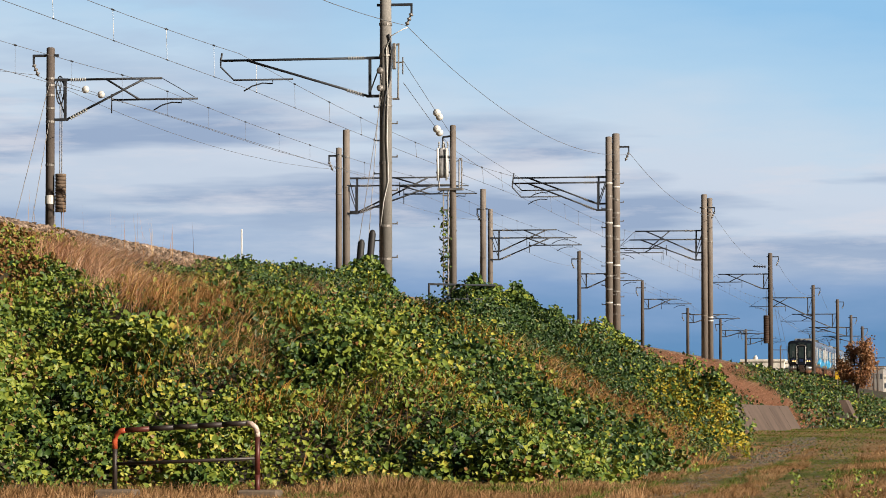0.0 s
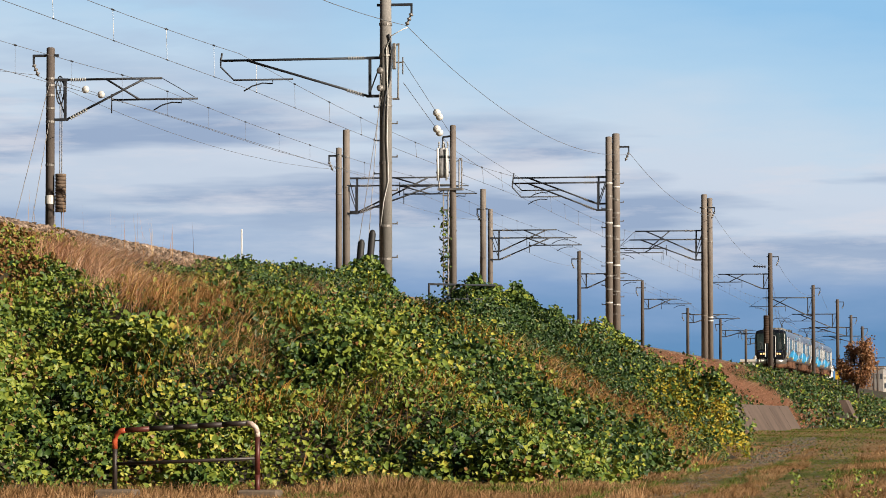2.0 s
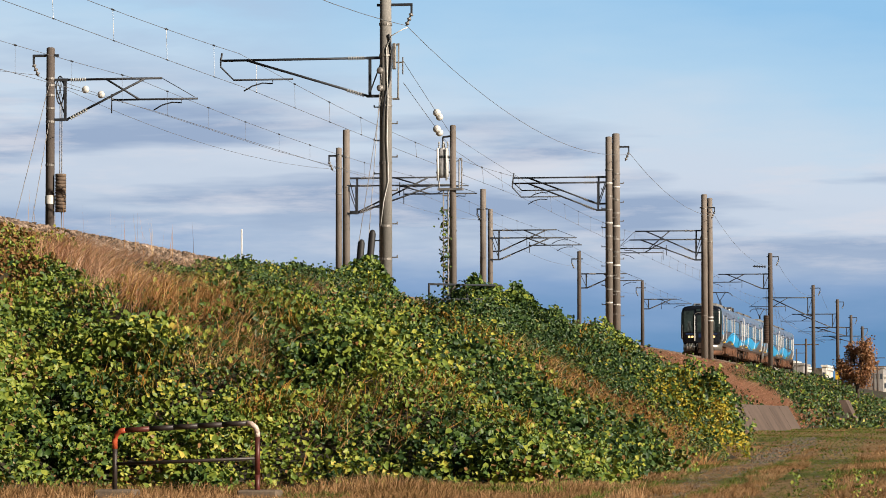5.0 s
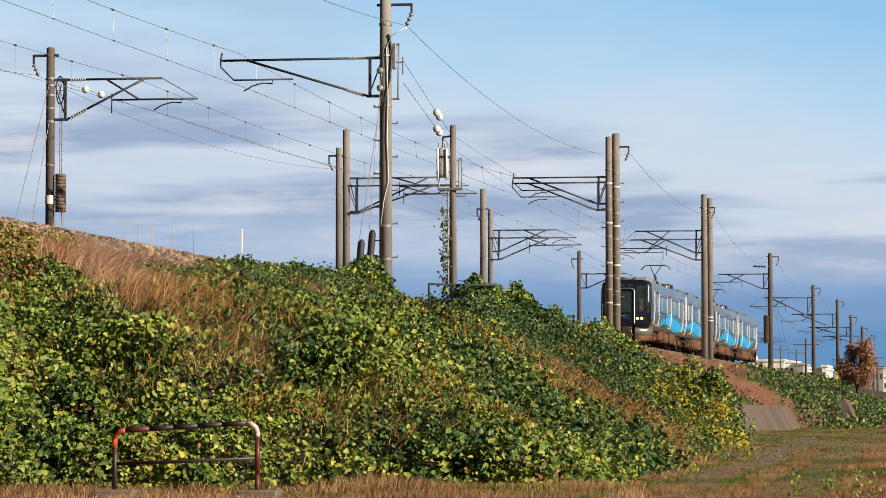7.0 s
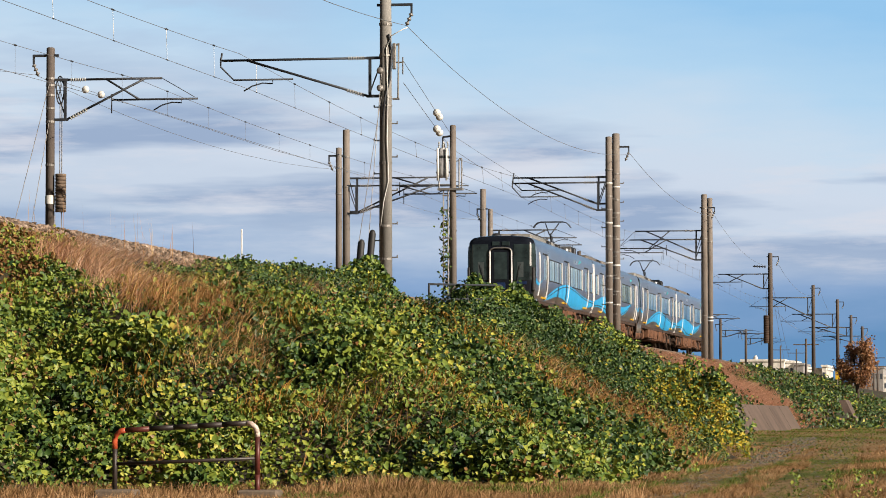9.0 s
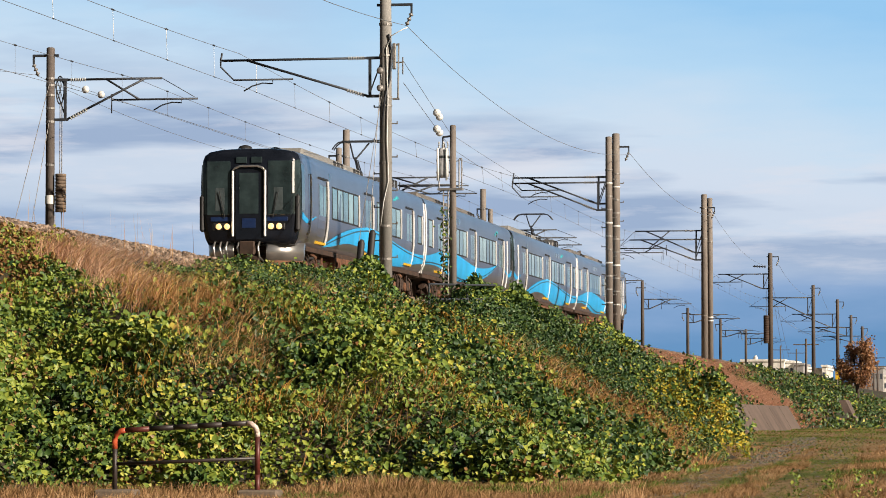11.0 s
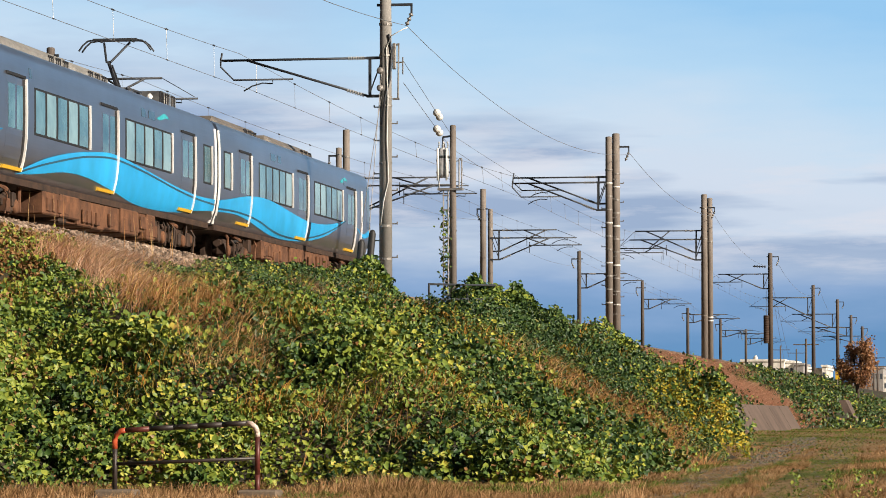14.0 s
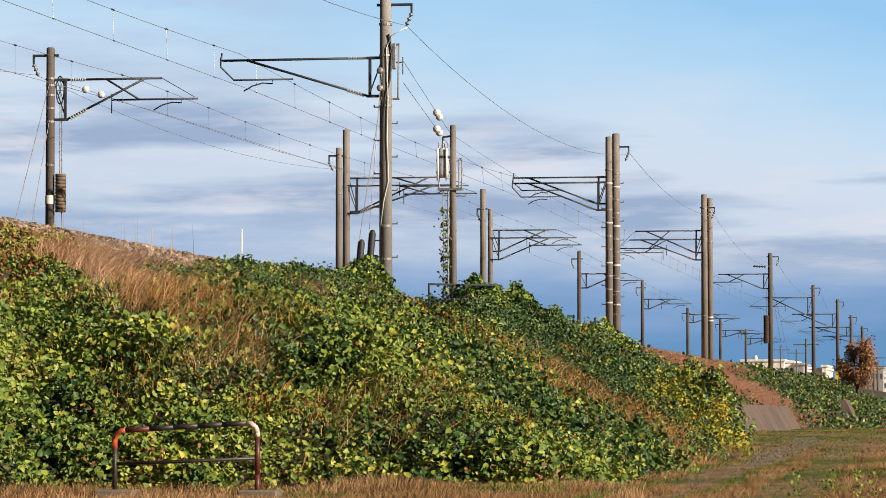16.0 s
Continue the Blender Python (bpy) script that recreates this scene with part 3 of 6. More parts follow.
def droppers(ob, upper, lower, gap, first, r=0.006):
    """Thin hangers between two wires that run side by side."""
    def at(pts, y):
        for p, q in zip(pts, pts[1:]):
            if p.y <= y <= q.y:
                return p.lerp(q, (y - p.y) / (q.y - p.y))
    y = upper[0].y + first
    while y < min(upper[-1].y, lower[-1].y):
        p, q = at(upper, y), at(lower, y)
        if p and q and p.z - q.z > 0.15:
            bm = bmesh.new()
            tube(bm, p, q, r, n=5)
            part("dropper", bm, WHITE if y < 100 and r > 0.005 else WIRE, ob)
            bm = bmesh.new()
            tube(bm, q - Vector((0, 0.06, 0)), q + Vector((0, 0.06, 0)), r * 3, n=6)
            part("clip", bm, BRACKET, ob)
            bm = bmesh.new()
            tube(bm, p - Vector((0, 0.09, 0)), p + Vector((0, 0.09, 0)), 0.024, n=8)
            part("clip", bm, BRACKET, ob)
        y += gap


X0 = -DIST
cw, cpts = wire("thin contact wire over the near track", [(X0 + 0.2, 45, 9.75), (X0, 97.2, 10.38), (X0 + 0.1, 150.3, 10.55), (X0 - 0.1, 194.2, 10.3), (X0, 242.8, 10.1), (X0, 289.7, 9.7), (X0, 371, 9.0)], 0.03, 0.0075)
mw, mpts = wire("thin messenger wire over the near track", [(X0 + 0.1, 45, 10.95), (X0, 96.0, 11.28), (X0, 150.3, 11.42), (X0, 194.2, 11.3), (X0, 242.8, 10.95), (X0, 289.7, 10.8), (X0, 371, 9.8)], 0.32, 0.0075)
droppers(mw, mpts, cpts, 5.5, 4.4)
fc, fcp = wire("thin contact wire over the far track", [(FAR_TRACK, 52, 9.3), (FAR_TRACK, 101, 10.15), (FAR_TRACK, 146, 10.55), (FAR_TRACK, 185.7, 10.25), (FAR_TRACK, 222.6, 9.6), (FAR_TRACK, 259, 9.3), (FAR_TRACK, 352, 8.6)], 0.03, 0.007)
fm, fmp = wire("thin messenger wire over the far track", [(FAR_TRACK, 52, 10.3), (FAR_TRACK, 99, 10.92), (FAR_TRACK, 146, 11.2), (FAR_TRACK, 185.7, 11.0), (FAR_TRACK, 222.6, 10.2), (FAR_TRACK, 259, 9.75), (FAR_TRACK, 352, 9.0)], 0.22, 0.007)
droppers(fm, fmp, fcp, 5.5, 2.0, 0.004)
wire("thin feeder wire hung from the mast arms", [(-17.6, 40, 12.1), (-17.6, 96.6, 12.06), (-17.75, 152.9, 12.6), (-17.8, 194.2, 12.2), (-17.8, 242.8, 11.55), (-17.8, 289.7, 11.3), (-17.8, 348, 10.5)], 0.8, 0.009)
wire("thin feeder wire beyond the far track", [(FAR_POLE - 0.5, 50, 10.6), (FAR_POLE - 0.45, 100.6, 11.25), (FAR_POLE - 0.4, 144.3, 11.5), (FAR_POLE - 0.3, 183.2, 11.5), (FAR_POLE - 0.4, 222.6, 10.7), (FAR_POLE - 0.4, 259, 10.2)], 0.7, 0.007)
# anchored pair with porcelain balls running out over the track
def porcelain_ball(w, p, ahead, r):
    """A ball of porcelain with dark caps on the wire."""
    d = (ahead - p).normalized()
    m = Matrix.Translation(p) @ d.to_track_quat("Z", "Y").to_matrix().to_4x4()
    bm = bmesh.new()
    lathe(bm, [(r * 0.3, -r * 0.8), (r * 0.8, -r * 0.6), (r, -r * 0.05), (r * 0.85, r * 0.45), (r * 0.4, r * 0.7)], 14, m)
    ball = part("insulator_ball", bm, WHITE, w, "white porcelain ball", True)
    bm = bmesh.new()
    lathe(bm, [(r * 0.3, r * 0.6), (r * 0.5, r * 0.8), (r * 0.45, r * 1.15), (r * 0.15, r * 1.4)], 10, m)
    part("cap", bm, BRACKET, ball, "dark metal cap", True)


for za, zm, zb in ((11.17, 11.05, 11.35), (10.55, 10.55, 10.75)):
    w, pts = wire("thin anchored wire with porcelain insulators", [(NEAR_POLE + 0.5, 97.8, za), (-20.6, 122, zm), (X0 + 0.1, 150, zb)], 0.06, 0.008)
    for k in (10, 11):
        porcelain_ball(w, pts[k].lerp(pts[k + 1], 0.4), pts[k + 1], 0.13)
w, pts = wire("thin anchored wire with porcelain balls at the far mast", [(FAR_POLE + 0.3, 100.6, 11.05), (-27.0, 122, 10.55), (FAR_TRACK, 146, 10.75)], 0.05, 0.007)
for k, t in ((1, 0.6), (2, 0.6)):
    porcelain_ball(w, pts[k].lerp(pts[k + 1], t), pts[k + 1], 0.12)
# stays of two masts
for a1, b1 in (((FAR_POLE, 100.5, 11.0), (FAR_POLE - 0.1, 95.4, 4.3)), ((FAR_POLE, 100.5, 9.9), (FAR_POLE - 0.1, 97.7, 4.3)),
               ((NEAR_POLE - 0.1, 97.6, 10.2), (-18.4, 93.75, 5.8)), ((NEAR_POLE - 0.1, 97.6, 10.9), (-18.4, 95.2, 6.1)),
               ((NEAR_POLE, 242.8, 10.9), (NEAR_POLE, 262, 5.0)), ((NEAR_POLE, 242.8, 10.4), (NEAR_POLE, 256, 5.0))):
    bm = bmesh.new()
    tube(bm, on_sight_ray(*a1)[1], on_sight_ray(*b1)[1], 0.01, n=6)
    tagged(part("stay_wire", bm, STEEL), "grey steel stay wire anchoring a mast", "stay wire", "stay wires")


# ---- train ----
def stainless():
    mat, nt, b = nodes_of("stainless_body")
    tc = nt.nodes.new("ShaderNodeTexCoord").outputs["Object"]
    big, brush = noise_of(nt, 0.8, 4, 0.6, tc), noise_of(nt, 30, 3, 0.6, tc, (1, 0.03, 1))
    c = ramp(nt, big, [(0.3, (0.40, 0.42, 0.50)), (0.7, (0.46, 0.48, 0.56))])
    nt.links.new(c, b.inputs["Base Color"])
    r = ramp(nt, brush, [(0.3, (0.3, 0.3, 0.3)), (0.7, (0.36, 0.36, 0.36))])
    nt.links.new(r, b.inputs["Roughness"])
    b.inputs["Metallic"].default_value = 0.97
    bump(nt, b, brush, 0.012, 0.001)
    return mat


STAINLESS = stainless()
# near-white: bright metal posts, and sunlight put into the colour of edges
BRIGHT = surface("pale_sunlit_steel", (0.86, 0.86, 0.85), (0.94, 0.94, 0.93), 0.4, 0.1, scale=1, fine=1.5, relief=0)
FRONT_BLACK = surface("front_black", (0.007, 0.009, 0.014), (0.013, 0.016, 0.024), 0.16, scale=2, fine=20, relief=0, spec=0.35)
GLASS_DARK = surface("tinted_glass", (0.009, 0.015, 0.018), (0.042, 0.066, 0.07), 0.03, scale=1.6, fine=1.5, relief=0, spec=0.8)
GLASS = surface("window_glass", (0.012, 0.05, 0.062), (0.125, 0.24, 0.265), 0.08, scale=0.9, fine=1.3, relief=0, spec=0.8)
GLASS_PALE = surface("pale_glass", (0.14, 0.235, 0.245), (0.26, 0.38, 0.385), 0.08, scale=0.5, fine=1.3, relief=0, spec=0.8)
ROOF_CASE = surface("roof_case_grey", (0.17, 0.165, 0.155), (0.26, 0.255, 0.24), 0.6, scale=1, fine=8, relief=0)
BLUE = surface("wave_blue", (0.012, 0.33, 0.7), (0.02, 0.4, 0.8), 0.35, scale=0.5, fine=0.8, relief=0)
BLUE_LINE = surface("wave_dark_line", (0.02, 0.07, 0.12), (0.03, 0.09, 0.15), 0.4, scale=1, fine=12, relief=0)
TEAL = surface("teal_mark", (0.03, 0.35, 0.42), (0.05, 0.45, 0.5), 0.4, scale=1, fine=12, relief=0)
YELLOW = surface("yellow_step", (0.62, 0.36, 0.02), (0.75, 0.46, 0.04), 0.5, scale=3, fine=20, relief=0)
NAVY = surface("navy_strip", (0.008, 0.02, 0.07), (0.015, 0.035, 0.11), 0.3, scale=2, fine=12, relief=0)
SKIRT = surface("grey_skirt", (0.5, 0.48, 0.46), (0.68, 0.66, 0.63), 0.3, 0.85, scale=0.8, fine=1.5, relief=0)
CAB_GREY = surface("cab_interior", (0.04, 0.055, 0.06), (0.08, 0.1, 0.105), 0.5, scale=3, fine=6, relief=0)
LAMP = glow("headlight_glow", (1.0, 0.62, 0.24), 0.9)

LENGTH = 21.8
# half section of the body: (out, up) from sill to roof crown
SECTION = [(1.27, 0.98), (1.36, 1.15), (1.43, 1.45), (1.466, 1.8), (1.475, 2.2), (1.47, 2.8), (1.455, 3.2), (1.43, 3.42), (1.37, 3.56), (1.22, 3.66), (0.9, 3.72), (0.4, 3.75)]


def out_at(z):
    """Half width of the body side at height z."""
    for (a, za), (b, zb) in zip(SECTION, SECTION[1:]):
        if za <= z <= zb:
            return a + (b - a) * (z - za) / (zb - za)
    return SECTION[0][0]


def side_panel(bm, y0, y1, z0, z1, proud, side, rows=4, depth=0.02):
    """A sheet that follows the body side between two stations and heights."""
    prev = None
    for i in range(rows + 1):
        z = z0 + (z1 - z0) * i / rows
        o = out_at(z) + proud
        ring = [bm.verts.new((side * o, y0, z)), bm.verts.new((side * o, y1, z)), bm.verts.new((side * (o - depth), y1, z)), bm.verts.new((side * (o - depth), y0, z))]
        if prev:
            for k in range(4):
                bm.faces.new((prev[k], prev[(k + 1) % 4], ring[(k + 1) % 4], ring[k]))
        else:
            bm.faces.new(ring)
        prev = ring
    bm.faces.new(prev[::-1])
    bmesh.ops.recalc_face_normals(bm, faces=bm.faces)
    return bm


def wave_strip(bm, lower, upper, y0, y1, proud, side, n=90):
    """A painted band between two curves over the body side, as a thin skin."""
    rows = []
    for i in range(n + 1):
        y = y0 + (y1 - y0) * i / n
        a, b = max(1.0, lower(y)), max(1.0, upper(y))
        b = max(a + 0.002, b)
        rows.append([bm.verts.new((side * (out_at(a + (b - a) * k / 6) + proud), y, a + (b - a) * k / 6)) for k in range(7)])
    for a, b in zip(rows, rows[1:]):
        for k in range(6):
            bm.faces.new((a[k], a[k + 1], b[k + 1], b[k]))
    bmesh.ops.recalc_face_normals(bm, faces=bm.faces)
    return bm


def curve_of(points):
    """A smooth curve through (station, height) points."""
    xs, zs = zip(*points)
    n = len(xs)
    slope = [(zs[min(i + 1, n - 1)] - zs[max(i - 1, 0)]) / (xs[min(i + 1, n - 1)] - xs[max(i - 1, 0)]) for i in range(n)]

    def f(y):
        y = min(max(y, xs[0]), xs[-1])
        i = max(0, min(n - 2, sum(1 for x in xs if x <= y) - 1))
        w = xs[i + 1] - xs[i]
        k = (y - xs[i]) / w
        return (zs[i] * (1 + 2 * k) * (1 - k) ** 2 + zs[i + 1] * k * k * (3 - 2 * k)
                + w * (slope[i] * k * (1 - k) ** 2 - slope[i + 1] * k * k * (1 - k)))
    return f


# stations run from the cab's nose (0) to the inner end; the second car's are measured from its inner end
DOORS = [(2.75, 4.1), (10.2, 11.58), (17.85, 19.22)]
WINDOWS = [(4.85, 9.15, 5), (12.4, 16.8, 5), (20.25, 21.05, 1)]


def make_car(m, trailing, panto, label):
    """A car with its cab at station 0, heading to -y. trailing: its cab is at the far end instead."""
    car = empty("train_car", m, label, "train car", "cars of the electric train")
    flip = (lambda s: LENGTH - s) if trailing else (lambda s: s)
    y_in, y_nose = flip(LENGTH - 0.18), flip(0.55)
    lo, hi = min(y_in, y_nose), max(y_in, y_nose)

    # shell with a rounded roof
    bm = bmesh.new()
    full = SECTION + [(-a, b) for a, b in SECTION[::-1]]
    rings = [[bm.verts.new((a, y, b)) for a, b in full] for y in (lo, hi)]
    for k in range(len(full)):
        bm.faces.new((rings[0][k], rings[0][(k + 1) % len(full)], rings[1][(k + 1) % len(full)], rings[1][k]))
    for y in (lo, hi):
        bm.faces.new([bm.verts.new((a, y, b)) for a, b in full])
    bmesh.ops.recalc_face_normals(bm, faces=bm.faces)
    part("body", bm, STAINLESS, car, "brushed stainless steel body", True)

    # cab nose: steel rim, black face, bulging a little
    bm = bmesh.new()
    rings = []
    for d, sc, zlow in ((0.55, 1.0, 0.98), (0.34, 0.992, 0.98), (0.17, 0.968, 1.0), (0.06, 0.925, 1.05), (0.0, 0.85, 1.12)):
        y = flip(d)
        rings.append([bm.verts.new((a * sc, y, 2.3 + (b - 2.3) * (0.3 + 0.7 * sc) if b > 1.0 else zlow)) for a, b in full])
    for i, (a, b) in enumerate(zip(rings, rings[1:])):
        for k in range(len(full)):
            f = bm.faces.new((a[k], a[(k + 1) % len(full)], b[(k + 1) % len(full)], b[k]))
            za, zb = sorted((full[k][1], full[(k + 1) % len(full)][1]))
            glazed = i > 0 and za > 1.79 and zb < 3.43 and zb - za > 0.1
            f.material_index = 0 if i == 0 else 2 if glazed else 1
    f = bm.faces.new(rings[-1])
    f.material_index = 1
    bmesh.ops.recalc_face_normals(bm, faces=bm.faces)
    part("cab_front", bm, [STAINLESS, FRONT_BLACK, GLASS_DARK], car, "glossy black cab front with a steel rim", True)

    nose = -1 if not trailing else 1     # way the cab faces

    def front(d):
        return flip(d)
    for s in (-1, 1):
        # windscreen, its wrap round the corner, the blue strip under it
        bm = bmesh.new()
        box(bm, s * 0.53, s * 1.25, front(0.04), front(-0.012), 1.8, 3.38, 0.03)
        ws = part("windscreen", bm, GLASS_DARK, car, "dark tinted windscreen")
        # pale strip added for a reflection at the right windscreen's edge
        if s > 0:
            bm = bmesh.new()
            box(bm, 1.24, 1.31, front(0.14), front(-0.015), 2.42, 3.34, 0.012)
            part("painted_reflection", bm, BRIGHT, ws, "narrow pale strip painted as a windscreen reflection")
        bm = bmesh.new()
        box(bm, s * 0.72, s * 0.98, front(-0.01), front(-0.016), 1.95, 2.6, 0.002)
        part("seat_panel", bm, CAB_GREY, ws)
        bm = bmesh.new()
        tube(bm, (s * 0.7, front(-0.04), 1.74), (s * 0.86, front(-0.05), 2.5), 0.012, n=6)
        part("wiper", bm, RUBBER, ws)
        bm = bmesh.new()
        box(bm, s * 0.53, s * 1.12, front(0.02), front(-0.01), 1.64, 1.76, 0.004)
        part("blue_strip", bm, NAVY, car, "dark blue strip under the windscreen")
        bm = bmesh.new()
        y0, y1 = sorted((flip(0.3), flip(0.72)))
        side_panel(bm, y0, y1, 1.95, 3.28, 0.004, s, 6)
        part("corner_window", bm, GLASS_DARK, car, "dark corner window")
    bm = bmesh.new()
    box(bm, -0.4, 0.4, front(0.0), front(-0.03), 1.1, 3.14, 0.02)
    door = part("gangway_door", bm, FRONT_BLACK, car, "black gangway door with a window")
    bm = bmesh.new()
    box(bm, -0.28, 0.28, front(-0.03), front(-0.04), 1.85, 3.02, 0.004)
    part("door_window", bm, GLASS_DARK, door)
    bm = bmesh.new()
    box(bm, -0.2, 0.2, front(-0.03), front(-0.036), 1.45, 1.72, 0.002)
    part("door_plate", bm, NAVY, door)
    for x in (-0.47, 0.47):
        bm = bmesh.new()
        box(bm, x - 0.032, x + 0.032, front(0.0), front(-0.08), 1.2, 3.1, 0.02)
        part("gangway_post", bm, BRIGHT, car, "bright metal gangway post")
    bm = bmesh.new()
    pipe(bm, [(-0.46, front(-0.05), 3.08), (-0.40, front(-0.06), 3.16), (-0.25, front(-0.06), 3.21), (0.25, front(-0.06), 3.21), (0.40, front(-0.06), 3.16), (0.46, front(-0.05), 3.08)], 0.035, 8)
    part("gangway_arch", bm, SKIRT, car, "bright metal arch over the gangway door", True)
    for x in (-0.22, 0.22):
        bm = bmesh.new()
        box(bm, x - 0.16, x + 0.16, front(0.0), front(-0.03), 3.3, 3.48, 0.01)
        part("sign_box", bm, GLASS_DARK, car)
    for s in (-1, 1):
        bm = bmesh.new()
        box(bm, s * 0.5, s * 1.06, front(0.02), front(-0.02), 1.38, 1.6, 0.03)
        part("lamp_panel", bm, RUBBER, car)
        for x in (0.64, 0.88):
            bm = bmesh.new()
            lathe(bm, [(0.08, 0), (0.088, 0.03), (0.07, 0.05), (0.02, 0.06)], 14, Matrix.Translation((s * x, front(0.0), 1.49)) @ Matrix.Rotation(radians(-90 * nose), 4, "X"))
            part("headlight", bm, LAMP if not trailing else GLASS_DARK, car, "round headlight", True)
        bm = bmesh.new()
        box(bm, s * 1.32, s * 1.46, front(0.02), front(0.2), 1.35, 2.4, 0.05)
        part("corner_guard", bm, RUBBER, car, "black corner guard")
        # pale strip with the sun on the cab door's edge in its colour
        bm = bmesh.new()
        y0, y1 = sorted((flip(1.6), flip(1.67)))
        side_panel(bm, y0, y1, 1.2, 3.08, 0.03, s, 8, 0.035)
        part("sunlit_cab_edge", bm, BRIGHT, car)
        bm = bmesh.new()
        low, high = [(0.4, 1.72), (1.2, 1.63), (2.5, 1.88)], [(0.4, 1.92), (1.3, 1.76), (2.5, 1.9)]
        if trailing:
            low, high = [(flip(y), z) for y, z in low[::-1]], [(flip(y), z) for y, z in high[::-1]]
        wave_strip(bm, curve_of(low), curve_of(high), low[0][0], low[-1][0], 0.006, s, 16)
        part("cab_stripe", bm, BLUE, car, "blue stripe on the cab corner")
    for k, x in enumerate((-1.0, -0.82, -0.64, -0.3, 0.3)):
        bm = bmesh.new()
        pipe(bm, [(x, front(0.08), 1.08), (x - 0.04, front(-0.02), 0.9), (x + 0.03 * (k % 2), front(0.0), 0.62), (x + 0.08, front(0.2), 0.5)], 0.028, 6)
        part("air_hose", bm, SKIRT, car, shade=True)
    # snow plough skirt and coupler
    for s in (-1, 1):
        arc = [(0.5 + 0.92 * math.sin(i * math.pi / 20), 0.12 + 1.0 * (1 - math.cos(i * math.pi / 20))) for i in range(11)]
        # trailing cab: shade of the rear end put into the skirts' colour
        for name, mat, lbl, z1, z0, in1, in0 in (("skirt", RUST_DARK if trailing else SKIRT, "skirt coloured dark for the shade on the rear end" if trailing else "bright curved metal skirt", 1.04, 0.52, 1.0, 0.97),
                                                 ("skirt_foot", RUST_DARK if trailing else RUST, "rust-stained foot of the skirt", 0.52, 0.2, 0.972, 0.93)):
            bm = bmesh.new()
            rows = [[bm.verts.new((s * x * k, front(d), z)) for x, d in arc] for z, k in ((z1, in1), (z0, in0), (z0, in0 - 0.05), (z1, in1 - 0.05))]
            for p, q in zip(rows, rows[1:] + rows[:1]):
                for i in range(10):
                    bm.faces.new((p[i], p[i + 1], q[i + 1], q[i]))
            for i in (0, 10):
                bm.faces.new([r[i] for r in rows])
            bmesh.ops.recalc_face_normals(bm, faces=bm.faces)
            part(name, bm, mat, car, lbl, True)
    bm = bmesh.new()
    box(bm, -0.14, 0.14, front(-0.3), front(0.5), 0.72, 1.0, 0.03)
    box(bm, -0.22, 0.22, front(-0.32), front(-0.18), 0.66, 1.06, 0.03)
    box(bm, -0.3, 0.3, front(0.0), front(0.3), 0.3, 0.66, 0.04)
    part("coupler", bm, RUST_DARK, car, "metal coupler")

    # doors, windows
    rnd0 = random.Random(11 if trailing else 12)
    for s in (-1, 1):
        for a, b in DOORS:
            y0, y1 = sorted((flip(a), flip(b)))
            bm = bmesh.new()
            side_panel(bm, y0, y1, 1.1, 3.02, 0.004, s, 8)
            door = part("door", bm, STAINLESS, car, shade=False)
            for k in (0, 1):
                w0 = y0 + 0.14 + k * (y1 - y0) / 2 - k * 0.06
                bm = bmesh.new()
                side_panel(bm, w0, w0 + (y1 - y0) / 2 - 0.2, 1.95, 2.85, 0.007, s, 4)
                part("door_pane", bm, GLASS, door)
            bm = bmesh.new()
            side_panel(bm, y0 - 0.02, y1 + 0.02, 3.02, 3.08, 0.03, s, 1, 0.04)
            part("door_hood", bm, RUBBER, door)
            bm = bmesh.new()
            side_panel(bm, y1 - 0.16, y1 - 0.005, 1.1, 3.0, 0.012, s, 8)
            part("door_gap", bm, RUBBER, door)
            # proud white fin for the recess, with sunlight put into its colour
            bm = bmesh.new()
            side_panel(bm, y1 + 0.0, y1 + 0.05, 1.12, 3.02, 0.055, s, 8, 0.06)
            part("door_edge", bm, BRIGHT, door, "white fin painted as a sunlit door reveal")
            bm = bmesh.new()
            side_panel(bm, y0, y1, 1.12, 1.19, 0.05, s, 1, 0.06)
            part("door_step", bm, YELLOW, door, "yellow door step")
        for a, b, n in WINDOWS:
            y0, y1 = sorted((flip(a), flip(b)))
            bm = bmesh.new()
            side_panel(bm, y0 - 0.04, y1 + 0.04, 1.93, 2.92, 0.003, s, 4)
            win = part("window", bm, RUBBER, car)
            w = (y1 - y0) / n
            for k in range(n):
                bm = bmesh.new()
                side_panel(bm, y0 + k * w + 0.06, y0 + (k + 1) * w - 0.1, 1.98, 2.87, 0.008, s, 4)
                part("pane", bm, GLASS_PALE if rnd0.random() < 0.35 else GLASS, win)
            # white fin at the window too, its sunlight painted in
            bm = bmesh.new()
            side_panel(bm, y1 + 0.04, y1 + 0.08, 1.95, 2.92, 0.04, s, 4, 0.045)
            part("window_edge", bm, BRIGHT, win, "white fin painted as a sunlit window edge")
        bm = bmesh.new()
        y0, y1 = sorted((flip(1.34), flip(1.58)))
        side_panel(bm, y0, y1, 1.3, 3.05, 0.006, s, 4)
        part("cab_window", bm, GLASS_DARK, car)
        # inner end's bright corner post
        bm = bmesh.new()
        y0, y1 = sorted((flip(LENGTH - 0.3), flip(LENGTH - 0.1)))
        side_panel(bm, y0, y1, 1.0, 3.4, 0.012, s, 8)
        part("end_post", bm, BRIGHT, car, "bright steel corner post")
        # blue wave with its dark line; both run along the train from its head
        if not trailing:
            up = curve_of([(3.85, 1.1), (5.6, 1.48), (7.8, 1.78), (10.2, 1.97), (11.4, 2.0), (14.0, 1.87), (16.8, 1.69), (19.5, 1.58), (21.8, 1.6)])
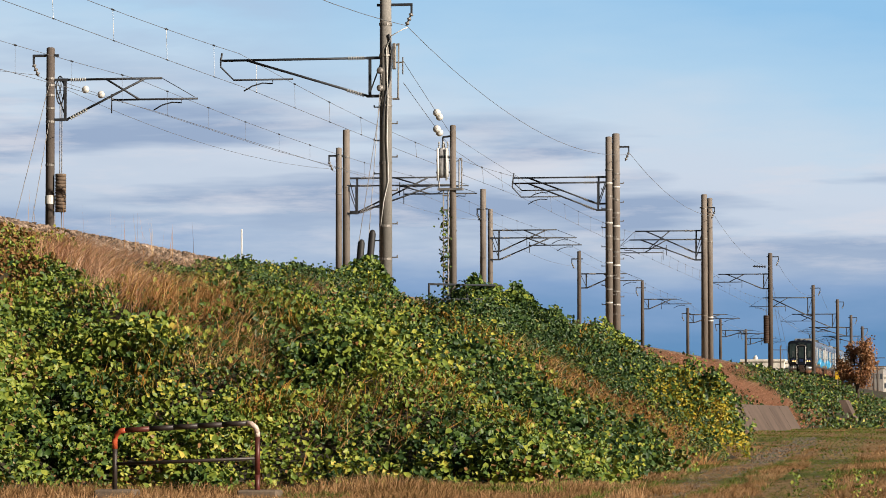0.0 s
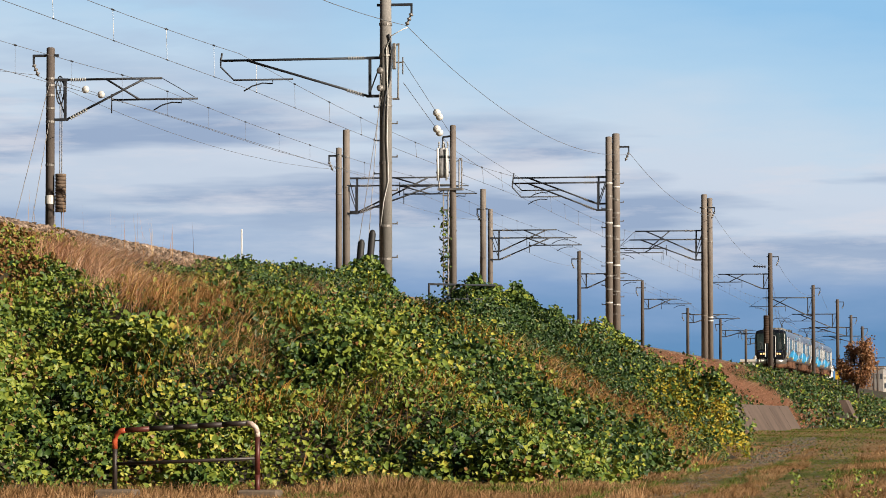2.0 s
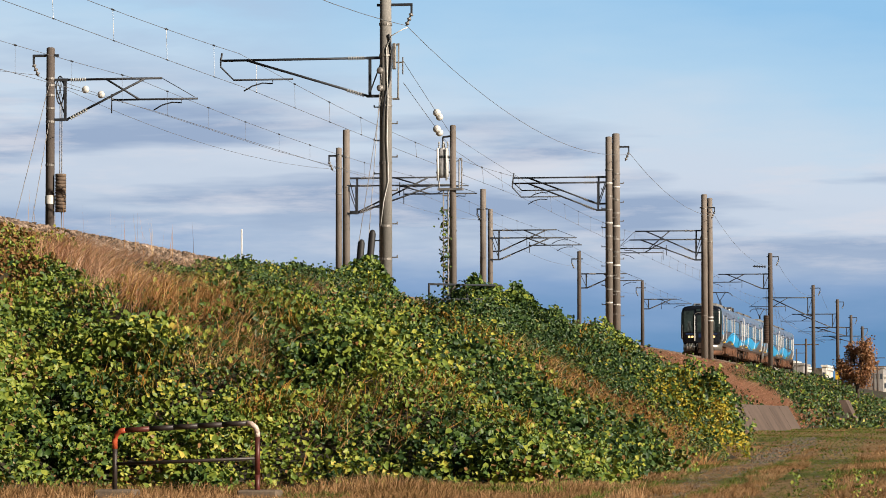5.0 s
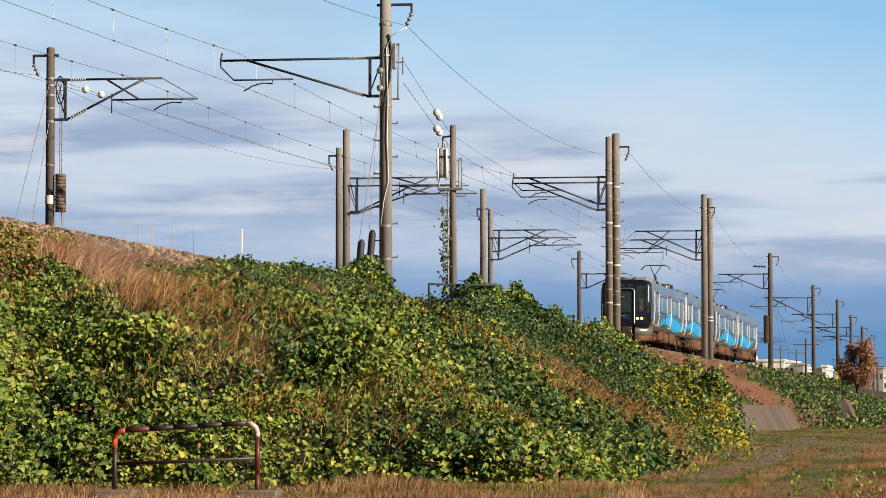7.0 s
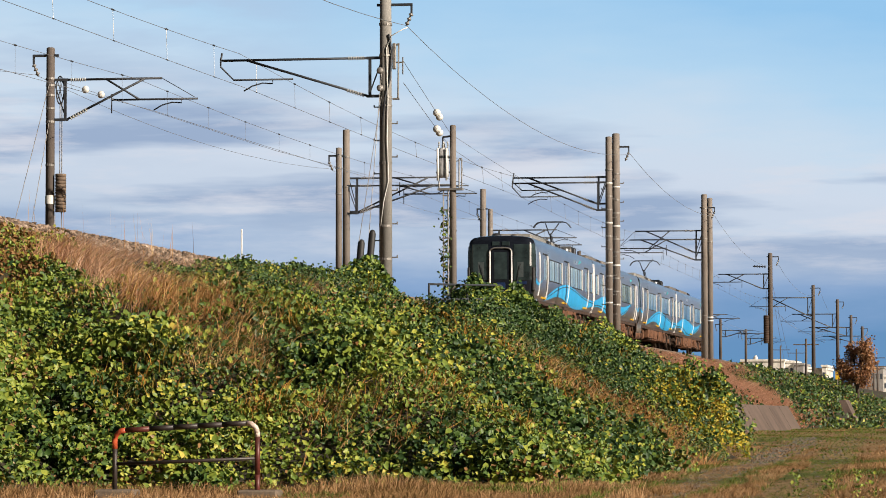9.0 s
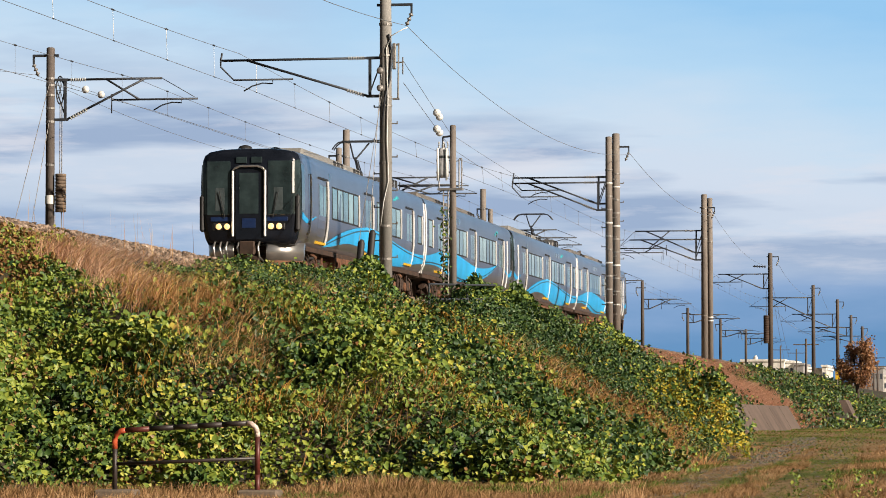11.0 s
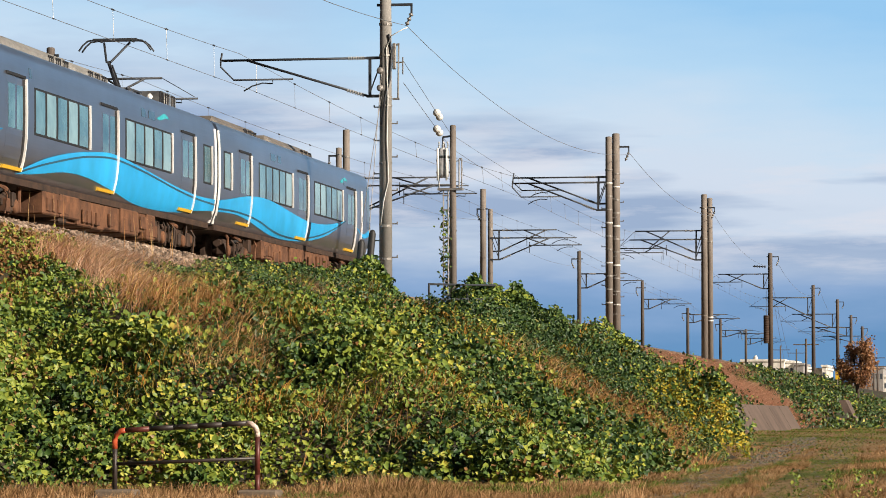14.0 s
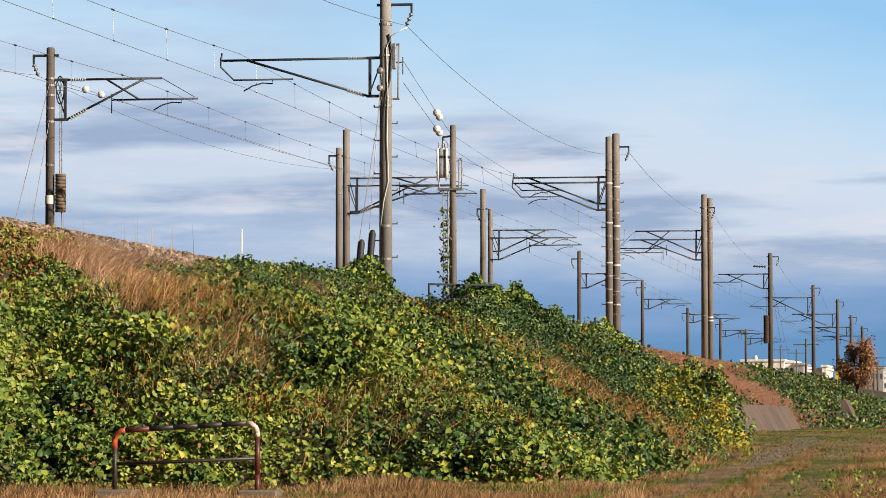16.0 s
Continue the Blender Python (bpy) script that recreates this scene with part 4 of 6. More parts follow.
            dn = curve_of([(3.85, 1.06), (5.0, 1.13), (7.2, 1.32), (8.4, 1.35), (9.6, 1.32), (11.4, 1.2), (13.8, 1.03), (16.0, 1.01), (18.0, 1.07), (19.6, 1.2), (21.8, 1.32)])
            ln = curve_of([(3.85, 1.08), (5.85, 1.40), (8.55, 1.74), (10.2, 1.86), (11.4, 1.9), (14.0, 1.8), (17.4, 1.59), (19.4, 1.5), (21.8, 1.46)])
            ends = (3.85, 21.55)
        else:
            up = curve_of([(0, 1.6), (1.3, 1.7), (2.6, 1.83), (4.0, 1.94), (5.4, 1.98), (6.9, 1.95), (9.9, 1.77), (11.5, 1.69), (13.2, 1.69), (15.0, 1.78), (16.5, 1.91), (17.5, 2.02)])
            dn = curve_of([(0, 1.3), (1.3, 1.35), (2.6, 1.35), (4.0, 1.28), (5.4, 1.16), (6.9, 1.06), (8.4, 1.02), (9.9, 1.04), (11.5, 1.1), (13.2, 1.24), (15.0, 1.48), (17.5, 2.0)])
            ln = curve_of([(0, 1.38), (1.3, 1.42), (2.6, 1.43), (4.0, 1.4), (5.4, 1.33), (6.9, 1.2), (8.4, 1.12), (10.4, 1.12), (12.0, 1.22), (13.8, 1.4), (15.6, 1.66), (17.5, 2.01)])
            ends = (0.25, 17.5)
        bm = bmesh.new()
        wave_strip(bm, dn, up, *ends, 0.0155, s)
        part("wave_stripe", bm, BLUE, car, "bright blue wave-shaped stripe", True)
        bm = bmesh.new()
        wave_strip(bm, lambda y: ln(y) - 0.022, lambda y: ln(y) + 0.022, *ends, 0.0195, s)
        part("wave_line", bm, BLUE_LINE, car, "thin dark line in the wave", True)
        # small marks near the roof
        bm = bmesh.new()
        c = flip(16.0) if not trailing else flip(4.6)
        wave_strip(bm, lambda y: 3.18 + 0.05 * math.sin((y - c) * 4), lambda y: 3.2 + 0.05 * math.sin((y - c) * 4) + 0.1 * max(0.0, 1 - ((y - c) / 0.62) ** 2), c - 0.6, c + 0.6, 0.005, s, 14)
        part("emblem", bm, TEAL, car, "small teal wave emblem")
        for a, b in ((4.45, 4.62), (13.9, 14.3), (14.6, 15.2)):
            y0, y1 = sorted((flip(a), flip(b)))
            bm = bmesh.new()
            side_panel(bm, y0, y1, 3.08, 3.28, 0.006, s, 2)
            part("side_display", bm, GLASS_DARK, car)

    # gangway bellows at the inner end
    bm = bmesh.new()
    y0, y1 = sorted((flip(LENGTH - 0.18), flip(LENGTH)))
    for k in range(4):
        g = 0.02 if k % 2 else 0.0
        box(bm, -0.62 + g, 0.62 - g, y0 + k * 0.045, y0 + (k + 1) * 0.045, 1.15 + g, 3.25 - g)
    part("gangway_bellows", bm, RUBBER, car, "black gangway bellows")

    # roof gear
    def roof_box(name, a, b, half, z1, mat, lbl):
        y0, y1 = sorted((flip(a), flip(b)))
        bm = bmesh.new()
        box(bm, -half, half, y0, y1, 3.6, z1, 0.14)
        o = part(name, bm, mat, car, lbl)
        for k in range(9):
            bm = bmesh.new()
            yv = y1 - 0.35 - (k + k // 3) * 0.15
            box(bm, half - 0.02, half + 0.01, yv, yv + 0.06, 3.72, z1 - 0.08)
            part("grille_bar", bm, RUBBER, o)
    if panto:
        roof_box("air_conditioner", 3.3, 9.6, 0.95, 3.98, ROOF_CASE, "grey roof air conditioner")
        roof_box("air_conditioner", 9.8, 12.9, 0.95, 3.96, ROOF_CASE, "grey roof air conditioner")
        roof_box("resistor_case", 13.2, 14.3, 0.7, 3.9, SKIRT, "grey roof equipment case")
        py = flip(17.0)
        bm = bmesh.new()
        for x in (-0.5, 0.5):
            tube(bm, (x, py - 0.7, 3.98), (x, py + 0.7, 3.98), 0.03)
            for y in (-0.55, 0.55):
                lathe(bm, [(0.07, 0), (0.09, 0.05), (0.06, 0.09), (0.09, 0.14), (0.05, 0.26)], 10, Matrix.Translation((x, py + y, 3.72)))
        for y in (-0.55, 0.55):
            tube(bm, (-0.5, py + y, 3.98), (0.5, py + y, 3.98), 0.03)
        pan = part("pantograph", bm, BRACKET, car, "single-arm pantograph raised to the wire", True)
        bm = bmesh.new()
        tube(bm, (0, py + 0.45, 4.0), (0, py - 0.55, 4.62), 0.06, 0.045)
        tube(bm, (0.12, py + 0.3, 3.98), (0.08, py - 0.5, 4.55), 0.02)
        part("lower_arm", bm, BRACKET, pan)
        bm = bmesh.new()
        tube(bm, (-0.05, py - 0.55, 4.62), (-0.32, py + 0.25, 5.17), 0.028)
        tube(bm, (0.05, py - 0.55, 4.62), (0.32, py + 0.25, 5.17), 0.028)
        part("upper_arm", bm, BRACKET, pan)
        bm = bmesh.new()
        for y in (0.05, 0.35):
            pipe(bm, [(-0.9, py + y, 4.96), (-0.8, py + y, 5.10), (-0.68, py + y, 5.20), (-0.5, py + y, 5.23), (0.5, py + y, 5.23), (0.68, py + y, 5.20), (0.8, py + y, 5.10), (0.9, py + y, 4.96)], 0.022, 6)
            box(bm, -0.55, 0.55, py + y - 0.03, py + y + 0.03, 5.21, 5.26)
        for x in (-0.4, 0.4):
            tube(bm, (x, py + 0.05, 5.20), (x, py + 0.35, 5.20), 0.02)
        part("collector_head", bm, BRACKET, pan)
        for k, y in enumerate((18.3, 18.7, 20.6, 21.1)):
            bm = bmesh.new()
            lathe(bm, [(0.06, 0), (0.1, 0.05), (0.06, 0.1), (0.1, 0.15), (0.06, 0.2), (0.09, 0.25), (0.03, 0.32)], 10, Matrix.Translation((0.55 * (-1) ** k, flip(y), 3.7)))
            part("roof_insulator", bm, WHITE, car, "white roof insulator", True)
        roof_box("breaker_case", 18.95, 20.2, 0.8, 4.16, SKIRT, "grey roof switch case")
    else:
        roof_box("air_conditioner", 14.5, 19.8, 0.95, 3.95, ROOF_GEAR, "brown-grey roof air conditioner")
        roof_box("air_conditioner", 6.8, 13.2, 0.95, 3.95, ROOF_GEAR, "brown-grey roof air conditioner")
    bm = bmesh.new()
    lathe(bm, [(0.2, 0), (0.2, 0.12), (0.12, 0.2), (0.02, 0.22)], 12, Matrix.Translation((0.3, flip(2.2), 3.7)))
    part("antenna", bm, ROOF_GEAR, car, shade=True)
    bm = bmesh.new()
    lathe(bm, [(0.24, 0), (0.23, 0.08), (0.17, 0.17), (0.06, 0.21)], 14, Matrix.Translation((-0.32, flip(0.95), 3.68)))
    part("horn_cover", bm, RUBBER, car, "dark domed horn cover on the roof", True)
    if not trailing:
        # ventilated drum and its case below the sill
        bm = bmesh.new()
        box(bm, 0.6, 1.27, 7.5, 8.1, 0.27, 0.88, 0.03)
        box(bm, 0.6, 1.12, 8.1, 9.5, 0.3, 0.88, 0.05)
        drum = part("blower_case", bm, RUST_DARK, car, "dark louvred blower case")
        for k in range(7):
            bm = bmesh.new()
            z = 0.3 + k * 0.085
            bow = 0.07 * math.sin((k + 0.5) / 7 * math.pi)
            box(bm, 1.1, 1.2 + bow, 8.05, 8.95, z, z + 0.03, 0.005)
            part("louvre_bar", bm, RUST, drum)

    # underframe and equipment
    bm = bmesh.new()
    box(bm, -1.3, 1.3, flip(0.9), flip(LENGTH - 0.3), 0.86, 1.0)
    part("underframe", bm, RUST_DARK, car, "rust-brown underframe")
    rnd = random.Random(3 if trailing else 5)
    y = 6.1
    while y < 15.6:
        w = rnd.uniform(0.6, 1.7)
        drop = rnd.uniform(0.24, 0.42)
        for s in (-1, 1):
            bm = bmesh.new()
            y0, y1 = sorted((flip(y), flip(min(y + w, 15.8))))
            box(bm, s * 0.55, s * (1.3 + rnd.uniform(-0.04, 0.04)), y0, y1, drop, 0.87, 0.03)
            case = part("equipment_case", bm, RUST, car, "rust-coloured underfloor equipment case")
            for k in range(rnd.randint(1, 3)):
                yc = y0 + (k + 0.5) * (y1 - y0) / 3
                bm = bmesh.new()
                box(bm, s * 1.3, s * 1.345, yc, yc + 0.26, drop + 0.08, drop + 0.36, 0.008)
                part("case_lid", bm, RUST, case)
        y += w + rnd.choice([0.05, 0.05, 0.3])
    # pipes and brackets hanging below the sill
    for k in range(26):
        yc = flip(rnd.choice([rnd.uniform(1.3, 5.8), rnd.uniform(16.0, 20.9)]))
        z0, z1 = rnd.uniform(0.2, 0.5), rnd.uniform(0.7, 0.95)
        bm = bmesh.new()
        x = 1.2 + rnd.uniform(-0.1, 0.06)
        if k % 3 == 0:
            box(bm, x - 0.2, x, yc - rnd.uniform(0.05, 0.2), yc + rnd.uniform(0.05, 0.2), z0, z0 + rnd.uniform(0.15, 0.35), 0.02)
        else:
            pipe(bm, [(x - 0.1, yc, z1), (x, yc + 0.03, (z0 + z1) / 2 + 0.1), (x - 0.02, yc + rnd.uniform(-0.15, 0.2), z0), (x - 0.15, yc + 0.3, z0 + 0.05)], rnd.uniform(0.018, 0.04), 6)
        part("underfloor_pipe", bm, RUST if k % 4 == 0 else RUST_DARK, car)
    # bogies
    for c in (3.4, 18.2):
        yc = flip(c)
        bm = bmesh.new()
        for s in (-1, 1):
            pts = [(yc - 1.55, 0.62), (yc - 0.9, 0.66), (yc - 0.55, 0.5), (yc + 0.55, 0.5), (yc + 0.9, 0.66), (yc + 1.55, 0.62)]
            for (ya, za), (yb, zb) in zip(pts, pts[1:]):
                tube(bm, (s * 0.98, ya, za), (s * 0.98, yb, zb), 0.11, n=6)
            box(bm, s * 0.88, s * 1.16, yc - 1.3, yc - 0.8, 0.3, 0.62, 0.04)
            box(bm, s * 0.88, s * 1.16, yc + 0.8, yc + 1.3, 0.3, 0.62, 0.04)
        box(bm, -0.95, 0.95, yc - 0.25, yc + 0.25, 0.45, 0.7, 0.03)
        bog = part("bogie", bm, RUST_DARK, car, "dirty dark brown bogie frame")
        for y in (-1.05, 1.05):
            bm = bmesh.new()
            for s in (-1, 1):
                lathe(bm, [(0.43, -0.06), (0.43, 0.06), (0.3, 0.07), (0.12, 0.04)], 20, Matrix.Translation((s * 0.58, yc + y, 0.43)) @ Matrix.Rotation(radians(90 * s), 4, "Y"))
            tube(bm, (-0.58, yc + y, 0.43), (0.58, yc + y, 0.43), 0.08)
            part("wheelset", bm, RUST_DARK, bog)
            for s in (-1, 1):
                bm = bmesh.new()
                lathe(bm, [(0.15, 0), (0.15, 0.1), (0.09, 0.13)], 12, Matrix.Translation((s * 1.1, yc + y, 0.43)) @ Matrix.Rotation(radians(90 * s), 4, "Y"))
                part("axle_box", bm, RUST, bog, shade=True)
        for s in (-1, 1):
            bm = bmesh.new()
            lathe(bm, [(0.2, 0), (0.27, 0.06), (0.2, 0.12), (0.27, 0.18), (0.2, 0.26)], 14, Matrix.Translation((s * 0.95, yc, 0.66)))
            part("air_spring", bm, RUBBER, bog, shade=True)
            bm = bmesh.new()
            tube(bm, (s * 1.16, yc - 0.5, 0.85), (s * 1.16, yc + 0.4, 0.75), 0.06)
            part("damper", bm, RUST, bog)
            bm = bmesh.new()
            tube(bm, (s * 1.12, yc + 1.5, 0.9), (s * 1.12, yc + 1.5, 0.35), 0.05)
            part("hose", bm, RUST, bog)
    return car


def nose_at(t):
    """Chainage of the train's nose."""
    return 83.97 - 25.25 * (t - 11.5) - 0.0207 * (t - 11.5) ** 2


def car_pose(t, back):
    y = nose_at(t) + back
    return pose(track_x(y), y, rail_z(y), TILT, 0, TURN)


train_label = "stainless train car with blue wave stripe and %s"
CAR_A = make_car(car_pose(0, 0), False, True, train_label % "lit black cab")
CAR_B = make_car(car_pose(0, LENGTH), True, False, train_label % "a black rear cab")
CARS = [(CAR_A, 0), (CAR_B, LENGTH), (copy_thing(CAR_A, car_pose(0, 2 * LENGTH)), 2 * LENGTH), (copy_thing(CAR_B, car_pose(0, 3 * LENGTH)), 3 * LENGTH)]


# ---- plants ----
rng = np.random.default_rng(7)


def wavy(x, y, s, seed):
    """Slow noise between about -1 and 1."""
    r = np.random.default_rng(seed)
    v = np.zeros_like(x)
    for k in range(7):
        a, ph, f = r.uniform(0, math.tau), r.uniform(0, math.tau), s * r.uniform(0.6, 2.2)
        v = v + np.sin(f * (np.cos(a) * x + np.sin(a) * y) + ph + 1.3 * np.sin(f * 0.6 * (x * np.sin(a) - y * np.cos(a)) + ph))
    return v / 3.2


# heaps of creeper: place, height, radius across and along the line
HEAPS = [(-17.6, 91.2, 0.5, 0.6, 1.5), (-17.5, 88.6, 0.15, 0.8, 2.0), (-15.6, 97.4, 0.3, 0.5, 1.4), (-16.35, 101.6, 1.5, 0.7, 2.2), (-15.8, 106.4, 1.65, 0.75, 2.2), (-16.1, 103.6, 1.45, 0.8, 2.4),
         (-17.0, 117.0, 0.05, 0.9, 2.0), (-17.0, 123.0, 0.4, 0.7, 1.6), (-16.6, 126.5, 0.35, 0.6, 1.3), (-17.0, 133, 0.25, 0.9, 2.0), (-17.0, 141, 0.4, 0.9, 2.5), (-14.5, 112, 0.1, 1.5, 6.0), (-17.8, 88.0, 0.15, 1.0, 5.0), (-8.2, 80, 0.35, 0.8, 3.6), (-7.5, 79, 0.7, 0.6, 3.4), (-7.0, 78, 0.65, 0.45, 3.2)]


def heap(x, y):
    h = np.zeros_like(x)
    for hx, hy, hh, rx, ry in HEAPS:
        h = np.maximum(h, hh * np.exp(-((x - hx) / rx) ** 2 - ((y - hy) / ry) ** 2))
    return h


def cover(x, y):
    """Height of the top of the plants over the bank."""
    u = x + DIST
    c = 0.32 + 0.22 * wavy(x, y, 1.6, 1) + 0.15 * wavy(x, y, 4.5, 2) + 0.09 * wavy(x, y, 11, 3)
    c = c * smooth(3.4, 5.0, u) * (0.5 + 0.5 * smooth(62, 85, y) * smooth(3.0, 6.0, u) + 0.5 * smooth(6.0, 8.0, u))
    c = c + 0.2 * smooth(70, 82, y) * np.exp(-((u - 4.3) / 0.9) ** 2) * (0.4 + 0.6 * (1 - smooth(150, 165, y)) + 0.9 * smooth(200, 220, y))
    c = c + 1.25 * smooth(166, 173, y) * np.exp(-((u - 10.5) / 1.0) ** 2)
    low = smooth(93, 97, y) * (1 - smooth(113, 121, y)) * (1 - smooth(5.6, 6.6, u))
    c = c * (1 - 0.62 * low)
    return np.maximum(c, 0.05) * (1 - 0.55 * (1 - smooth(68, 76, y)) * (1 - smooth(7, 9, u))) + heap(x, y)


def along(x, y, a, b, w):
    """1 inside a soft band round the segment from a to b."""
    ax, ay = a
    dx, dy = b[0] - ax, b[1] - ay
    t = np.clip(((x - ax) * dx + (y - ay) * dy) / (dx * dx + dy * dy), 0, 1)
    d = np.hypot(x - ax - t * dx, (y - ay - t * dy) * 0.5)
    return 1 - smooth(0.55 * w, w, d + 0.35 * w * wavy(x, y, 2.2, 9))


def dry_zone(x, y):
    u = x + DIST
    z = 0.85 * along(x, y, (-16.6, 58.8), (-12.9, 52.2), 1.05)
    z = np.maximum(z, 0.55 * along(x, y, (-12.9, 51.8), (-11.6, 49.6), 0.8))
    z = np.maximum(z, 0.4 * along(x, y, (-17.8, 50), (-17.5, 74), 0.45))
    z = np.maximum(z, 0.35 * along(x, y, (-16.5, 78), (-14.5, 84), 1.0))
    z = np.maximum(z, 0.2 * along(x, y, (-9.8, 46.9), (-8.4, 47.6), 0.8))
    z = np.maximum(z, 0.3 * along(x, y, (-9.5, 66), (-6.6, 63.0), 1.0))
    z = np.maximum(z, smooth(150, 162, y) * (1 - smooth(186, 198, y)) * smooth(10.8, 9.6, u))
    z = np.maximum(z, 0.9 * smooth(146, 156, y) * (1 - smooth(204, 216, y)) * smooth(5.6, 4.8, u))
    return z


def scatter(n, x0, x1, y0, y1):
    return rng.uniform(x0, x1, n), rng.uniform(y0, y1, n)


def leaf_mesh(name, x, y, z, size, out, mats, wild=0.75, mat_index=None):
    """Broad pointed leaves, folded along the rib; out: the way the leaves face on the whole."""
    n = len(x)
    nrm = out + rng.normal(0, wild, (n, 3))
    nrm /= np.linalg.norm(nrm, axis=1, keepdims=True)
    t = np.cross(nrm, rng.normal(0, 1, (n, 3)))
    t /= np.linalg.norm(t, axis=1, keepdims=True) + 1e-9
    b = np.cross(nrm, t)
    p = np.stack([x, y, z], 1)
    s = size[:, None]
    fold = rng.uniform(0.1, 0.45, (n, 1))
    droop = rng.uniform(-0.1, 0.35, (n, 1))

    def v(a, c, lift):
        return p + s * (a * t + c * b + lift * nrm)
    V = np.stack([v(-0.5, 0, 0), v(-0.28, 0.42, fold), v(0.18, 0.36, fold * 0.8 - droop * 0.4), v(0.6, 0, -droop), v(0.18, -0.36, fold * 0.8 - droop * 0.4), v(-0.28, -0.42, fold)], 1).reshape(-1, 3)
    base = np.arange(n)[:, None] * 6
    F = np.concatenate([base + [0, 1, 2, 3], base + [0, 3, 4, 5]], 1).reshape(-1, 4)
    return soup(name, V, F, mats, mat_index=None if mat_index is None else np.repeat(mat_index, 2))


def blade_mesh(name, x, y, z, height, width, lean, mats, mat_index=None):
    """Grass blades: a tapering strip bent over."""
    n = len(x)
    a = rng.uniform(0, math.tau, n)
    side = np.stack([np.cos(a), np.sin(a), np.zeros(n)], 1) * width[:, None] * 0.5
    p = np.stack([x, y, z], 1)
    up = np.stack([np.zeros(n), np.zeros(n), height], 1)
    V = np.stack([p - side, p + side, p + up * 0.55 + lean * 0.35 + side * 0.8, p + up * 0.55 + lean * 0.35 - side * 0.8, p + up * 0.9 + lean + side * 0.15, p + up * 0.9 + lean - side * 0.15], 1).reshape(-1, 3)
    base = np.arange(n)[:, None] * 6
    F = np.concatenate([base + [0, 1, 2, 3], base + [3, 2, 4, 5]], 1).reshape(-1, 4)
    return soup(name, V, F, mats, mat_index=None if mat_index is None else np.repeat(mat_index, 2))


GREEN = leafy("creeper_leaf", [(0.0, (0.014, 0.034, 0.013)), (0.2, (0.04, 0.085, 0.022)), (0.42, (0.115, 0.178, 0.034)), (0.65, (0.215, 0.268, 0.04)), (0.85, (0.37, 0.36, 0.06)), (0.95, (0.55, 0.44, 0.09)), (1.0, (0.52, 0.3, 0.11))], 0.5, 0.46, 0.1, spec=0.25)
GOLD = leafy("yellow_leaf", [(0.0, (0.06, 0.11, 0.018)), (0.3, (0.22, 0.24, 0.03)), (0.6, (0.5, 0.38, 0.035)), (1.0, (0.62, 0.44, 0.05))], 0.6, 0.45, 0.25)
DARKLEAF = leafy("shrub_leaf", [(0.0, (0.011, 0.027, 0.012)), (0.5, (0.034, 0.072, 0.022)), (0.85, (0.08, 0.135, 0.036)), (1.0, (0.2, 0.19, 0.06))], 0.6, 0.45, 0.08, spec=0.28)
BROWN = leafy("withered_leaf", [(0.0, (0.06, 0.03, 0.012)), (0.4, (0.17, 0.085, 0.03)), (0.75, (0.33, 0.2, 0.09)), (1.0, (0.5, 0.4, 0.27))], 0.7, 0.75, 0.15, spec=0.1)
STRAW = leafy("dry_grass", [(0.0, (0.34, 0.15, 0.065)), (0.35, (0.56, 0.29, 0.12)), (0.65, (0.72, 0.46, 0.2)), (1.0, (0.85, 0.66, 0.36))], 0.45, 0.8, 0.45, spec=0.1)
RED_GRASS = leafy("red_grass", [(0.0, (0.4, 0.19, 0.12)), (0.45, (0.66, 0.37, 0.245)), (0.8, (0.8, 0.53, 0.37)), (1.0, (0.85, 0.62, 0.45))], 0.3, 0.8, 0.45, spec=0.1)
FIELD_BLADE = leafy("field_grass", [(0.0, (0.09, 0.08, 0.025)), (0.25, (0.18, 0.11, 0.045)), (0.55, (0.30, 0.17, 0.08)), (1.0, (0.5, 0.34, 0.19))], 0.35, 0.85, 0.15, spec=0.1)
TURF = leafy("green_turf", [(0.0, (0.05, 0.08, 0.015)), (0.5, (0.11, 0.16, 0.03)), (1.0, (0.24, 0.24, 0.06))], 0.5, 0.8, 0.15, spec=0.1)
WEED = leafy("rusty_weed", [(0.0, (0.07, 0.075, 0.018)), (0.45, (0.2, 0.15, 0.03)), (0.75, (0.42, 0.21, 0.045)), (1.0, (0.52, 0.24, 0.06))], 0.6, 0.7, 0.2, spec=0.1)

OUT = np.array([0.45, -0.55, 0.75])

# creeper over the slope: dense near, sparser and larger further off
xs, ys, sz = [], [], []
for n, y0, y1, s0, s1 in ((185000, 36, 62, 0.045, 0.115), (190000, 62, 85, 0.042, 0.095), (125000, 85, 120, 0.05, 0.095), (32000, 120, 165, 0.09, 0.17), (26000, 165, 330, 0.13, 0.23)):
    x, y = scatter(n, -DIST + 3.6, -5.6, y0, y1)
    xs.append(x), ys.append(y), sz.append(rng.uniform(s0, s1, n))
x, y, s = np.concatenate(xs), np.concatenate(ys), np.concatenate(sz)
bz, gz = bank_z(x, y), ground_z(x, y)
edge = bz - gz + 0.12 * wavy(x, y, 1.5, 4) + np.where(y < 58, 0.14, -0.02) + 0.3 * smooth(160, 170, y)
keep = (edge > 0.0) & ~((y > 188) & (y < 219.5) & (x + DIST > 9.6)) & ~((y < 43) & (x > -12.6)) & ~((y > 108) & (y < 166) & (x + DIST > 10.2)) & ~((x + DIST < 5.3 - 1.8 * smooth(62, 88, y) + 0.3 * wavy(x, y, 2.0, 61)) & (y < 100)) & (rng.uniform(0, 1, len(x)) > 0.96 * dry_zone(x, y)) & ~((x + DIST < 4.6) & (y < 66))
x, y, s, bz = x[keep], y[keep], s[keep], bz[keep]
cv = cover(x, y)
